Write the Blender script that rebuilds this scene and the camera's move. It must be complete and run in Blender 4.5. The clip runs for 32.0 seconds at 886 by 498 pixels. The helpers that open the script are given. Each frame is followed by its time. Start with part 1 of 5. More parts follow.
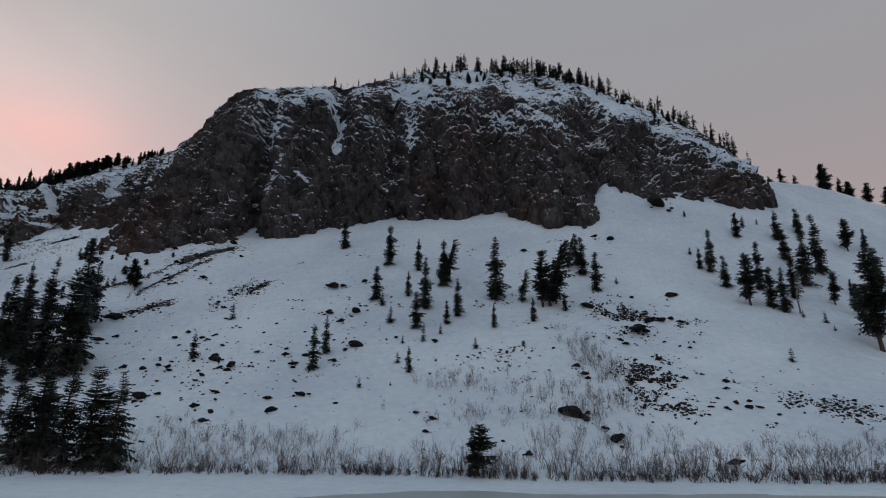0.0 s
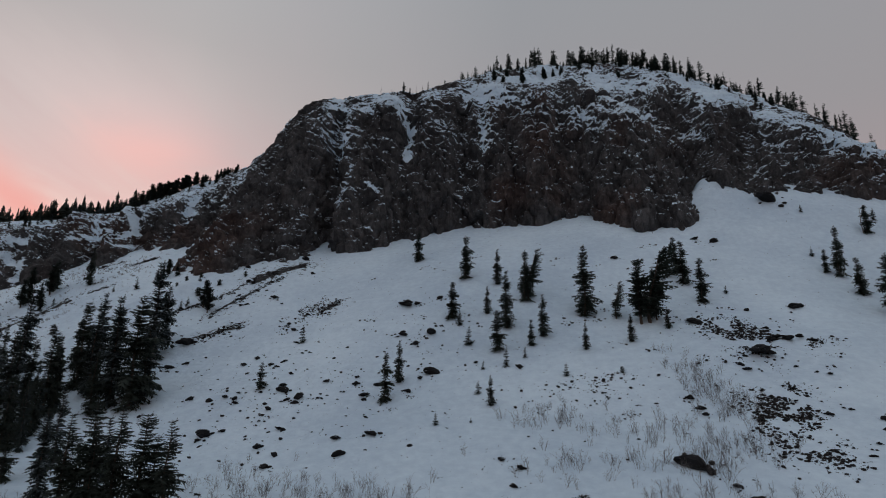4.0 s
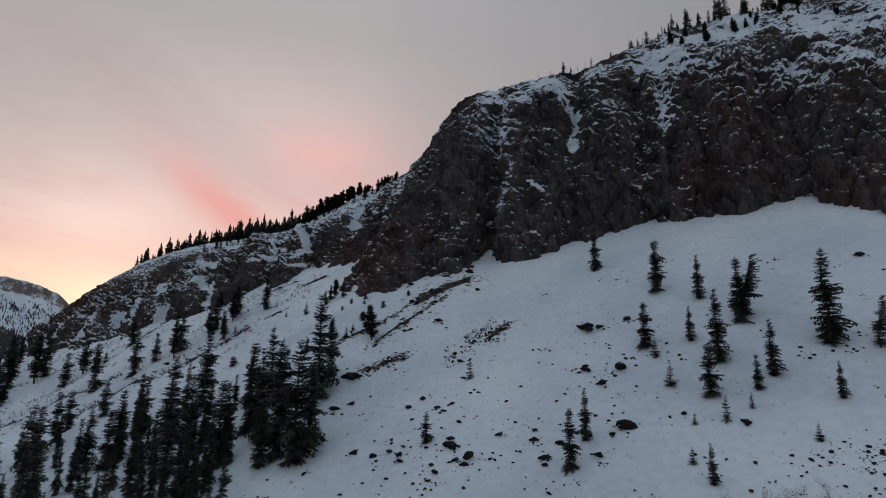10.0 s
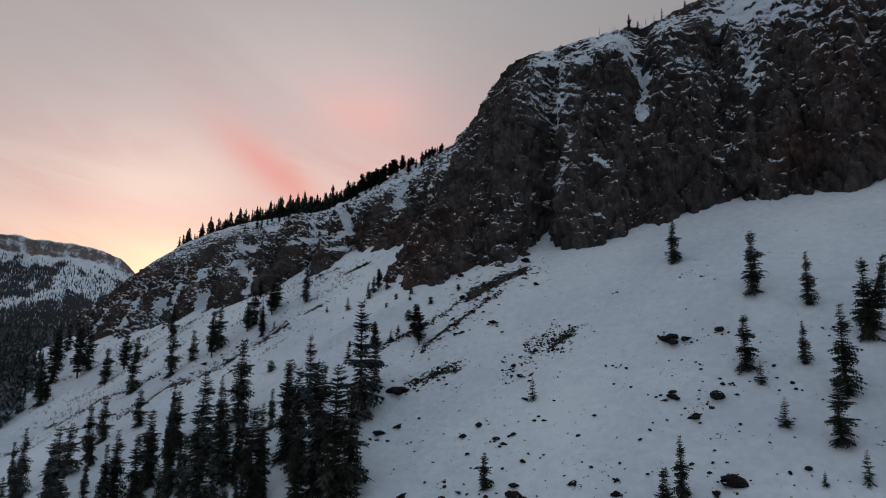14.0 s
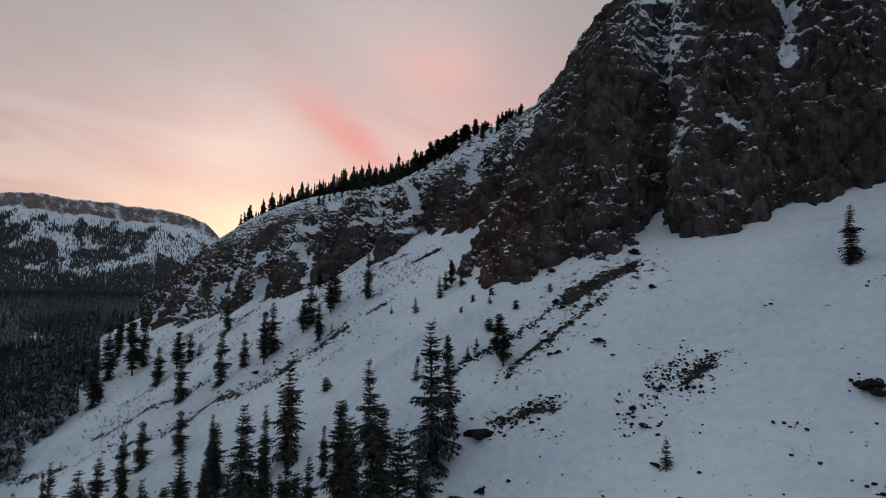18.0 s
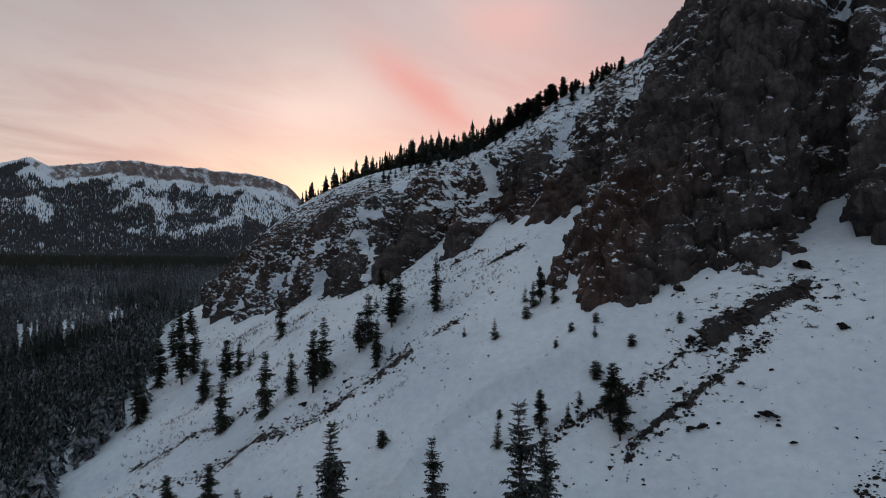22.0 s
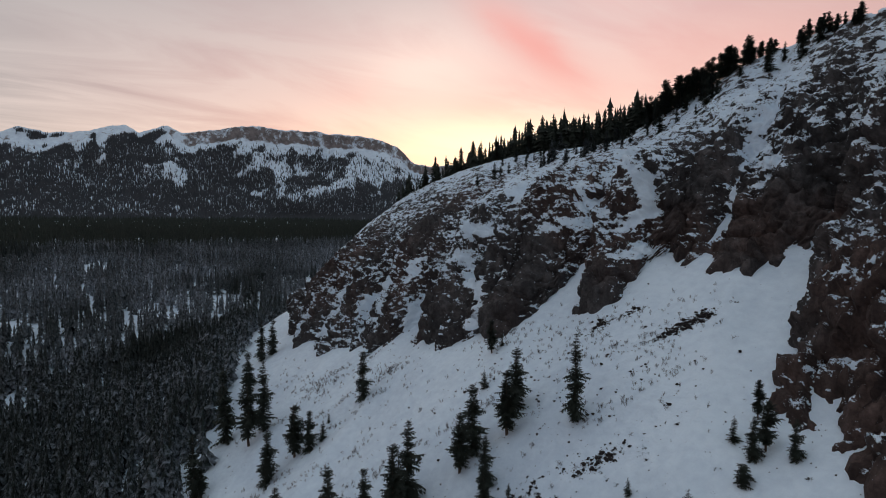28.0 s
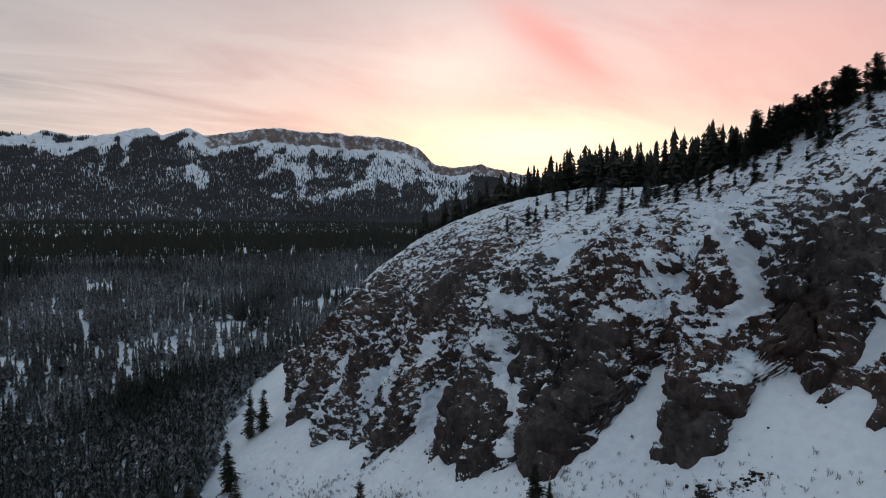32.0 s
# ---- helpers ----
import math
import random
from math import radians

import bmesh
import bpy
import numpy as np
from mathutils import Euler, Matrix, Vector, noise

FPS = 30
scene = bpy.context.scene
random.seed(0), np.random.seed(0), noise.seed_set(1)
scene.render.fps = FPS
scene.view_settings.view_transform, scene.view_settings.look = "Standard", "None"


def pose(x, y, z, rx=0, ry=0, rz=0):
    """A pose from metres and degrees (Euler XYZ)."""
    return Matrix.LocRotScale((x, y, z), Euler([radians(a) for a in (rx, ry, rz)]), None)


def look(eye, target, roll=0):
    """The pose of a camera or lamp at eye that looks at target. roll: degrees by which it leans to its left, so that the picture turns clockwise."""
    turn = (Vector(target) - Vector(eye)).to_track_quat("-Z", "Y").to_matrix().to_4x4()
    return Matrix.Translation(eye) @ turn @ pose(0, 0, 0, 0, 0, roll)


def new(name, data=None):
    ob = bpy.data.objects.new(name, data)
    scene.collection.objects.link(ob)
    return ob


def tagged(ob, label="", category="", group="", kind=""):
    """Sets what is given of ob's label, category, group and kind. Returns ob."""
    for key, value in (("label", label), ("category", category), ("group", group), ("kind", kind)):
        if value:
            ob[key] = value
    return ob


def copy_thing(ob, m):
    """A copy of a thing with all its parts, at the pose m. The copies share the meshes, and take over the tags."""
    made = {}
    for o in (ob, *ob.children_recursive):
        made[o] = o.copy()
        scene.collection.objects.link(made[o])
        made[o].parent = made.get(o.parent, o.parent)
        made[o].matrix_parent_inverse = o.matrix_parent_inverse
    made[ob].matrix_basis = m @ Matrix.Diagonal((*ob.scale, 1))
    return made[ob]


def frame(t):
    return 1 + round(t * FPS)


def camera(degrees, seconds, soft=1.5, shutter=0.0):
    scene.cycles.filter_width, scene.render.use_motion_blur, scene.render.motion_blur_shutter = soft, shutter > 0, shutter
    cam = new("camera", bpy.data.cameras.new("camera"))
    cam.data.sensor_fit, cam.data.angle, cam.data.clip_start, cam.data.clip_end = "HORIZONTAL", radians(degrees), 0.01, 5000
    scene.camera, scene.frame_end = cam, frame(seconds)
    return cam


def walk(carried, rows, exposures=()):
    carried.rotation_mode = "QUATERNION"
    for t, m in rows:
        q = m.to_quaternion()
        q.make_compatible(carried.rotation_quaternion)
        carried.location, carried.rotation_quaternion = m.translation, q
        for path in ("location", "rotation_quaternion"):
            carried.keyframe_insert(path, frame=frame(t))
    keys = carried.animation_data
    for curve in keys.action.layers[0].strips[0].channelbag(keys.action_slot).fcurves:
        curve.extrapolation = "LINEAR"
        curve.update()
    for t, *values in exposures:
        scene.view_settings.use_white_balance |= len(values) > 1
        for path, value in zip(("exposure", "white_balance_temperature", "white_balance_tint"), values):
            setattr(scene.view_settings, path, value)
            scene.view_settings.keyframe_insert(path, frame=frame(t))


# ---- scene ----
cam = camera(73.5, 32.0, soft=1.0)
PATH = [
    (0, (0.0, 0.0, 8.58), (0.0, 1.928, 9.113), -0.1),
    (0.5, (-0.018, 1.831, 9.264), (-0.028, 3.758, 9.798), -0.1),
    (1, (0.021, 3.588, 10.063), (0.001, 5.515, 10.598), -0.1),
    (1.5, (-0.146, 5.5, 10.88), (-0.176, 7.426, 11.416), -0.1),
    (2, (-0.101, 7.13, 11.73), (-0.146, 9.056, 12.266), -0.1),
    (2.5, (-0.094, 8.694, 12.606), (-0.164, 10.619, 13.143), -0.1),
    (3, (-0.259, 10.29, 13.392), (-0.39, 12.212, 13.93), -0.0),
    (3.5, (-0.64, 12.008, 14.341), (-0.834, 13.924, 14.88), -0.0),
    (4, (-0.763, 13.479, 15.298), (-1.023, 15.387, 15.839), -0.0),
    (4.5, (-1.009, 15.263, 16.126), (-1.318, 17.162, 16.671), 0.0),
    (6.5, (-2.001, 21.302, 20.267), (-2.51, 23.157, 20.814), 0.1),
    (7, (-2.514, 22.67, 21.418), (-3.078, 24.51, 21.965), 0.1),
    (8, (-3.461, 25.936, 23.672), (-4.13, 27.739, 24.22), 0.2),
    (9, (-4.5, 28.757, 26.263), (-5.244, 30.539, 26.785), 0.2),
    (10, (-5.676, 31.482, 29.832), (-6.478, 33.251, 30.309), 0.2),
    (11, (-7.093, 34.228, 33.593), (-7.949, 35.982, 34.029), 0.0),
    (12, (-8.723, 36.741, 37.238), (-9.623, 38.482, 37.636), -0.0),
    (13, (-11.244, 40.447, 40.405), (-12.17, 42.182, 40.771), -0.1),
    (14, (-14.383, 46.273, 43.229), (-15.337, 47.998, 43.567), 0.0),
    (14.5, (-16.214, 48.79, 45.229), (-17.194, 50.504, 45.547), -0.0),
    (16.5, (-24.442, 61.16, 51.108), (-25.53, 62.818, 51.363), 0.0),
    (17, (-26.549, 64.798, 53.047), (-27.665, 66.441, 53.282), 0.1),
    (18, (-32.138, 70.935, 56.371), (-33.304, 72.548, 56.571), 0.1),
    (19, (-37.045, 77.095, 60.068), (-38.265, 78.672, 60.23), 0.1),
    (20, (-42.409, 83.646, 63.053), (-43.682, 85.182, 63.183), 0.2),
    (21, (-47.94, 91.414, 66.736), (-49.274, 92.903, 66.827), -0.1),
    (22, (-53.075, 96.79, 70.115), (-54.446, 98.245, 70.17), -0.2),
    (23, (-58.345, 102.148, 73.52), (-59.764, 103.557, 73.542), -0.2),
    (24, (-64.141, 107.633, 76.706), (-65.612, 108.989, 76.696), -0.1),
    (25, (-70.303, 113.164, 80.024), (-71.823, 114.462, 79.982), -0.1),
    (25.5, (-73.422, 115.707, 81.819), (-74.964, 116.98, 81.763), -0.1),
    (27.5, (-86.164, 125.256, 88.418), (-87.766, 126.451, 88.336), 0.0),
    (28, (-89.655, 127.732, 90.067), (-91.266, 128.914, 89.982), 0.0),
    (29, (-97.039, 133.18, 93.909), (-98.665, 134.341, 93.823), 0.1),
    (30, (-104.356, 138.297, 98.052), (-105.994, 139.44, 97.964), 0.1),
    (31, (-111.598, 143.416, 102.067), (-113.247, 144.544, 101.979), 0.0),
    (32, (-119.237, 148.871, 105.916), (-120.888, 149.995, 105.828), -0.1),
]
EXPOSURE = [(0, 0.05), (5, -0.03), (9, -0.08), (17, -0.12), (25, 0.03), (28, 0.09), (30, 0.10), (32, 0.19)]
walk(cam, [(t, look(eye, target, roll)) for t, eye, target, roll in PATH], EXPOSURE)

# ---- light ----
GLOW = Vector((-0.81, 0.58, 0.02)).normalized()      # where the sun went down
SUN_TURN = math.atan2(GLOW.x, GLOW.y)


def node(tree, kind, **inputs):
    n = tree.nodes.new(kind)
    for key, value in inputs.items():
        slot = n.inputs[int(key[1:])] if key[0] == "i" and key[1:].isdigit() else n.inputs[key.replace("_", " ")]
        if hasattr(value, "is_output"):
            tree.links.new(value, slot)
        else:
            slot.default_value = value
    return n


def calc(tree, op, a, b=0.0, c=0.0, clamp=False):
    n = tree.nodes.new("ShaderNodeMath")
    n.operation, n.use_clamp = op, clamp
    for slot, value in zip(n.inputs, (a, b, c)):
        if hasattr(value, "is_output"):
            tree.links.new(value, slot)
        else:
            slot.default_value = value
    return n.outputs[0]


def ramp(tree, value, stops, mode="LINEAR"):
    n = tree.nodes.new("ShaderNodeValToRGB")
    n.color_ramp.interpolation = mode
    e = n.color_ramp.elements
    while len(e) < len(stops):
        e.new(0.5)
    for k, (at, colour) in enumerate(stops):
        e[k].position = at
        e[k].color = (*colour, 1) if len(colour) == 3 else colour
    tree.links.new(value, n.inputs[0])
    return n.outputs[0]


def blend(tree, fac, a, b, mode="MIX"):
    n = tree.nodes.new("ShaderNodeMix")
    n.data_type, n.blend_type = "RGBA", mode
    for slot, value in ((n.inputs[0], fac), (n.inputs[6], a), (n.inputs[7], b)):
        if hasattr(value, "is_output"):
            tree.links.new(value, slot)
        elif isinstance(value, tuple):
            slot.default_value = (*value, 1)
        else:
            slot.default_value = value
    return n.outputs[2]


def puff(t, az, el, at, high, wide, tall):
    """How much of a soft cloud, round a bearing and a height in degrees, lies that way."""
    a = calc(t, "DIVIDE", calc(t, "SUBTRACT", az, at), wide)
    b = calc(t, "DIVIDE", calc(t, "SUBTRACT", el, high), tall)
    return calc(t, "EXPONENT", calc(t, "MULTIPLY", calc(t, "ADD", calc(t, "MULTIPLY", a, a), calc(t, "MULTIPLY", b, b)), -1.0))


def make_world():
    """A dusk sky: thin high cloud, grey overhead, lit pink and yellow from below the horizon in the north-west."""
    world = bpy.data.worlds.new("dusk")
    scene.world = world
    world.use_nodes = True
    t = world.node_tree
    t.nodes.clear()
    way = t.nodes.new("ShaderNodeTexCoord").outputs["Generated"]
    xyz = node(t, "ShaderNodeSeparateXYZ", i0=way)
    up = xyz.outputs[2]
    el = calc(t, "MULTIPLY", calc(t, "ARCSINE", up), 57.2958)
    az = calc(t, "MULTIPLY", calc(t, "ARCTAN2", calc(t, "MULTIPLY", xyz.outputs[0], -1.0), xyz.outputs[1]), 57.2958)
    # thin cloud on a high flat layer, so that the streaks draw together near the horizon
    lift = calc(t, "ADD", calc(t, "MAXIMUM", up, 0.0), 0.16)
    sheet = node(t, "ShaderNodeCombineXYZ", X=calc(t, "DIVIDE", xyz.outputs[0], lift), Y=calc(t, "DIVIDE", xyz.outputs[1], lift), Z=0.0).outputs[0]
    turn = node(t, "ShaderNodeMapping", Vector=sheet)
    turn.inputs["Rotation"].default_value = (0, 0, radians(CLOUD_TURN))
    turn.inputs["Scale"].default_value = (1.0, 0.38, 1.0)
    soft = node(t, "ShaderNodeTexNoise", Vector=turn.outputs[0], Scale=0.8, Detail=3.0, Roughness=0.5, Distortion=0.9).outputs["Fac"]
    wisp = node(t, "ShaderNodeTexNoise", Vector=turn.outputs[0], Scale=2.6, Detail=8.0, Roughness=0.6, Distortion=1.1).outputs["Fac"]
    cloud = calc(t, "ADD", calc(t, "MULTIPLY", soft, 0.5), calc(t, "MULTIPLY", wisp, 0.5))
    cloud = calc(t, "MULTIPLY", calc(t, "SUBTRACT", cloud, 0.42), 6.0, clamp=True)
    high = calc(t, "DIVIDE", calc(t, "MAXIMUM", el, 0.0), 90.0)
    glow = ramp(t, high, [(0.0, (1.0, 0.74, 0.50)), (0.06, (0.95, 0.71, 0.55)), (0.09, (0.90, 0.625, 0.52)), (0.125, (0.84, 0.58, 0.515)), (0.19, (0.745, 0.56, 0.525)), (0.26, (0.56, 0.475, 0.465)), (0.36, (0.42, 0.40, 0.395)), (0.5, (0.42, 0.43, 0.445)), (1.0, (0.36, 0.41, 0.48))])
    pink = ramp(t, high, [(0.0, (0.92, 0.55, 0.42)), (0.09, (0.82, 0.46, 0.405)), (0.14, (0.76, 0.43, 0.40)), (0.22, (0.63, 0.42, 0.415)), (0.32, (0.46, 0.405, 0.40)), (0.5, (0.40, 0.41, 0.43)), (1.0, (0.35, 0.40, 0.47))])
    side_grey = ramp(t, high, [(0.0, (0.68, 0.54, 0.50)), (0.1, (0.61, 0.51, 0.49)), (0.2, (0.41, 0.38, 0.38)), (0.4, (0.38, 0.38, 0.39)), (1.0, (0.35, 0.40, 0.47))])
    away = ramp(t, high, [(0.0, (0.30, 0.24, 0.26)), (0.13, (0.37, 0.285, 0.295)), (0.2, (0.335, 0.28, 0.29)), (0.28, (0.305, 0.285, 0.297)), (0.42, (0.295, 0.30, 0.318)), (0.6, (0.32, 0.365, 0.42)), (1.0, (0.34, 0.40, 0.48))])
    lit = blend(t, cloud, glow, pink)
    # the glow fades to grey in the west and to dull violet in the east
    off = calc(t, "ABSOLUTE", calc(t, "SUBTRACT", az, 46.0))
    near = calc(t, "SUBTRACT", 1.0, calc(t, "MULTIPLY", calc(t, "SUBTRACT", off, 12.0), 1 / 34.0, clamp=True))
    west = calc(t, "MULTIPLY", calc(t, "SUBTRACT", az, 30.0), 1 / 30.0, clamp=True)
    west = calc(t, "MULTIPLY", west, calc(t, "SUBTRACT", 1.0, calc(t, "MULTIPLY", calc(t, "SUBTRACT", az, 110.0), 1 / 40.0, clamp=True)))
    greys = blend(t, cloud, side_grey, (0.37, 0.33, 0.335))
    greys = blend(t, west, away, greys)
    colour = blend(t, near, greys, lit)
    # cloud puffs lit red from below
    bend = calc(t, "MULTIPLY", calc(t, "SUBTRACT", wisp, 0.5), 9.0)
    az2, el2 = calc(t, "ADD", az, bend), calc(t, "ADD", el, calc(t, "MULTIPLY", bend, 0.35))
    # a long plume that slants down to the east, ragged along its edges
    across = calc(t, "ADD", calc(t, "MULTIPLY", calc(t, "SUBTRACT", az2, 45.2), -0.57), calc(t, "MULTIPLY", calc(t, "SUBTRACT", el2, 16.3), 0.82))
    along = calc(t, "ADD", calc(t, "MULTIPLY", calc(t, "SUBTRACT", az2, 45.2), 0.82), calc(t, "MULTIPLY", calc(t, "SUBTRACT", el2, 16.3), 0.57))
    plume = puff(t, along, across, 0.0, 0.0, 6.8, 1.9)
    colour = blend(t, calc(t, "MULTIPLY", puff(t, az2, el2, 55.0, 14.5, 5.5, 3.6), 0.55), colour, (0.98, 0.78, 0.69))
    colour = blend(t, calc(t, "MULTIPLY", puff(t, az2, el2, 37.0, 22.6, 5.0, 2.8), 0.7), colour, (0.93, 0.45, 0.40))
    colour = blend(t, calc(t, "MULTIPLY", puff(t, az, el, 26.0, 14.0, 13.0, 5.0), 0.55), colour, (0.86, 0.45, 0.39))
    colour = blend(t, calc(t, "MULTIPLY", puff(t, az2, el2, 40.0, 26.0, 11.0, 5.0), 0.4), colour, (0.74, 0.59, 0.57))
    colour = blend(t, calc(t, "MULTIPLY", puff(t, az2, el2, 72.0, 27.0, 17.0, 10.0), 0.55), colour, (0.40, 0.355, 0.35))
    colour = blend(t, calc(t, "MULTIPLY", plume, 0.85), colour, (0.80, 0.33, 0.30))
    colour = blend(t, calc(t, "MULTIPLY", puff(t, az, el, 47.0, 7.2, 12.0, 2.6), 0.9), colour, (1.22, 1.04, 0.72))
    sky = node(t, "ShaderNodeTexSky")
    sky.sky_type, sky.sun_disc, sky.sun_elevation, sky.sun_rotation = "NISHITA", False, radians(0.5), SUN_TURN
    colour = blend(t, 0.05, colour, sky.outputs[0], "ADD")
    bg = node(t, "ShaderNodeBackground", Color=colour, Strength=SKY)
    out = t.nodes.new("ShaderNodeOutputWorld")
    t.links.new(bg.outputs[0], out.inputs[0])


CLOUD_TURN, SKY = 40.0, 1.0
make_world()
sun = new("sun", bpy.data.lights.new("sun", "SUN"))
sun.data.energy, sun.data.angle, sun.data.color = 0.12, radians(20), (1.0, 0.72, 0.6)
sun.matrix_world = look(GLOW * 100 + Vector((0, 0, 12)), (0, 0, 0))
tagged(sun, kind="structure")

# ---- noise on arrays ----


def lattice(x, y, z, seed):
    """Smooth noise in -1..1 on arrays."""
    xi, yi, zi = np.floor(x).astype(np.int64), np.floor(y).astype(np.int64), np.floor(z).astype(np.int64)
    fx, fy, fz = x - xi, y - yi, z - zi
    fx, fy, fz = (a * a * a * (a * (a * 6 - 15) + 10) for a in (fx, fy, fz))

    def at(i, j, k):
        h = (xi + i) * 374761393 + (yi + j) * 668265263 + (zi + k) * 2147483647 + seed * 144665
        h = (h ^ (h >> 13)) * 1274126177
        h = (h ^ (h >> 16)) & 0xFFFF
        return h / 32767.5 - 1.0

    def mix(a, b, w):
        return a + (b - a) * w

    low = mix(mix(at(0, 0, 0), at(1, 0, 0), fx), mix(at(0, 1, 0), at(1, 1, 0), fx), fy)
    top = mix(mix(at(0, 0, 1), at(1, 0, 1), fx), mix(at(0, 1, 1), at(1, 1, 1), fx), fy)
    return mix(low, top, fz)


def cloudy(x, y, z=0.0, octaves=4, seed=0, rough=0.5):
    x, y = np.asarray(x, float), np.asarray(y, float)
    z = np.zeros_like(x) + z
    out, amp, total = 0.0, 1.0, 0.0
    for k in range(octaves):
        out = out + amp * lattice(x * 2**k + 17.3 * k, y * 2**k - 9.1 * k, z * 2**k + 4.7 * k, seed + k)
        total, amp = total + amp, amp * rough
    return out / total


def ridged(x, y, z=0.0, octaves=4, seed=0):
    x, y = np.asarray(x, float), np.asarray(y, float)
    z = np.zeros_like(x) + z
    out, amp, total = 0.0, 1.0, 0.0
    for k in range(octaves):
        out = out + amp * (1 - 2 * np.abs(lattice(x * 2**k + 3.3 * k, y * 2**k, z * 2**k, seed + 7 * k)))
        total, amp = total + amp, amp * 0.5
    return out / total


def easy(a, b, x):
    w = np.clip((x - a) / (b - a), 0, 1)
    return w * w * (3 - 2 * w)


def spline(knots, values, x):
    """Catmull-Rom through values at knots, on arrays."""
    knots, values, x = np.asarray(knots, float), np.asarray(values, float), np.clip(np.asarray(x, float), knots[0], knots[-1])
    i = np.clip(np.searchsorted(knots, x) - 1, 0, len(knots) - 2)
    w = (x - knots[i]) / (knots[i + 1] - knots[i])
    first, last = 2 * values[:1] - values[1:2], 2 * values[-1:] - values[-2:-1]
    p = np.concatenate([first, values, last])
    w = w.reshape(w.shape + (1,) * (values.ndim - 1))
    a, b, c, d = p[i], p[i + 1], p[i + 2], p[i + 3]
    return b + 0.5 * w * (c - a + w * (2 * a - 5 * b + 4 * c - d + w * (3 * (b - c) + d - a)))


# ---- the lie of the land ----
SLOPE_X = [-340, -280, -220, -160, -110, -60, -10, 40, 85, 140, 210]
SLOPE_Y = [95, 125, 150, 175, 200, 225, 250]
SLOPE_Z = [
    (1.5, 4.0, 8.0, 18.0, 34.0, 47.0, 58.0),
    (1.5, 6.5, 14.5, 27.5, 43.0, 56.5, 76.0),
    (2.7, 9.0, 18.5, 34.0, 50.0, 65.5, 87.5),
    (2.7, 11.4, 24.0, 41.3, 59.5, 74.7, 91.6),
    (2.0, 12.2, 26.1, 44.0, 61.7, 76.1, 92.3),
    (1.9, 12.2, 26.3, 43.1, 60.9, 77.1, 94.9),
    (2.0, 13.7, 28.0, 45.9, 64.6, 80.2, 97.5),
    (2.2, 15.6, 30.6, 44.5, 64.3, 85.4, 99.6),
    (2.7, 14.3, 28.9, 44.1, 64.6, 91.7, 105.8),
    (2.8, 11.0, 24.2, 40.2, 60.2, 84.2, 108.0),
    (2.8, 8.0, 17.0, 31.7, 50.4, 72.2, 93.6),
]
WEST_X = [-4800, -3200, -2500, -1000, -800, -600, -530, -440, -395, -340]
WEST_Z = [150, 112, 90, 66, 57, 38, 32, 16, 9, 12]


def shore(x):
    return np.interp(x, [-140, -95, -60, -38, -10, 5, 21, 60, 140], [60, 74, 86, 88, 86, 80.5, 77, 74, 70])


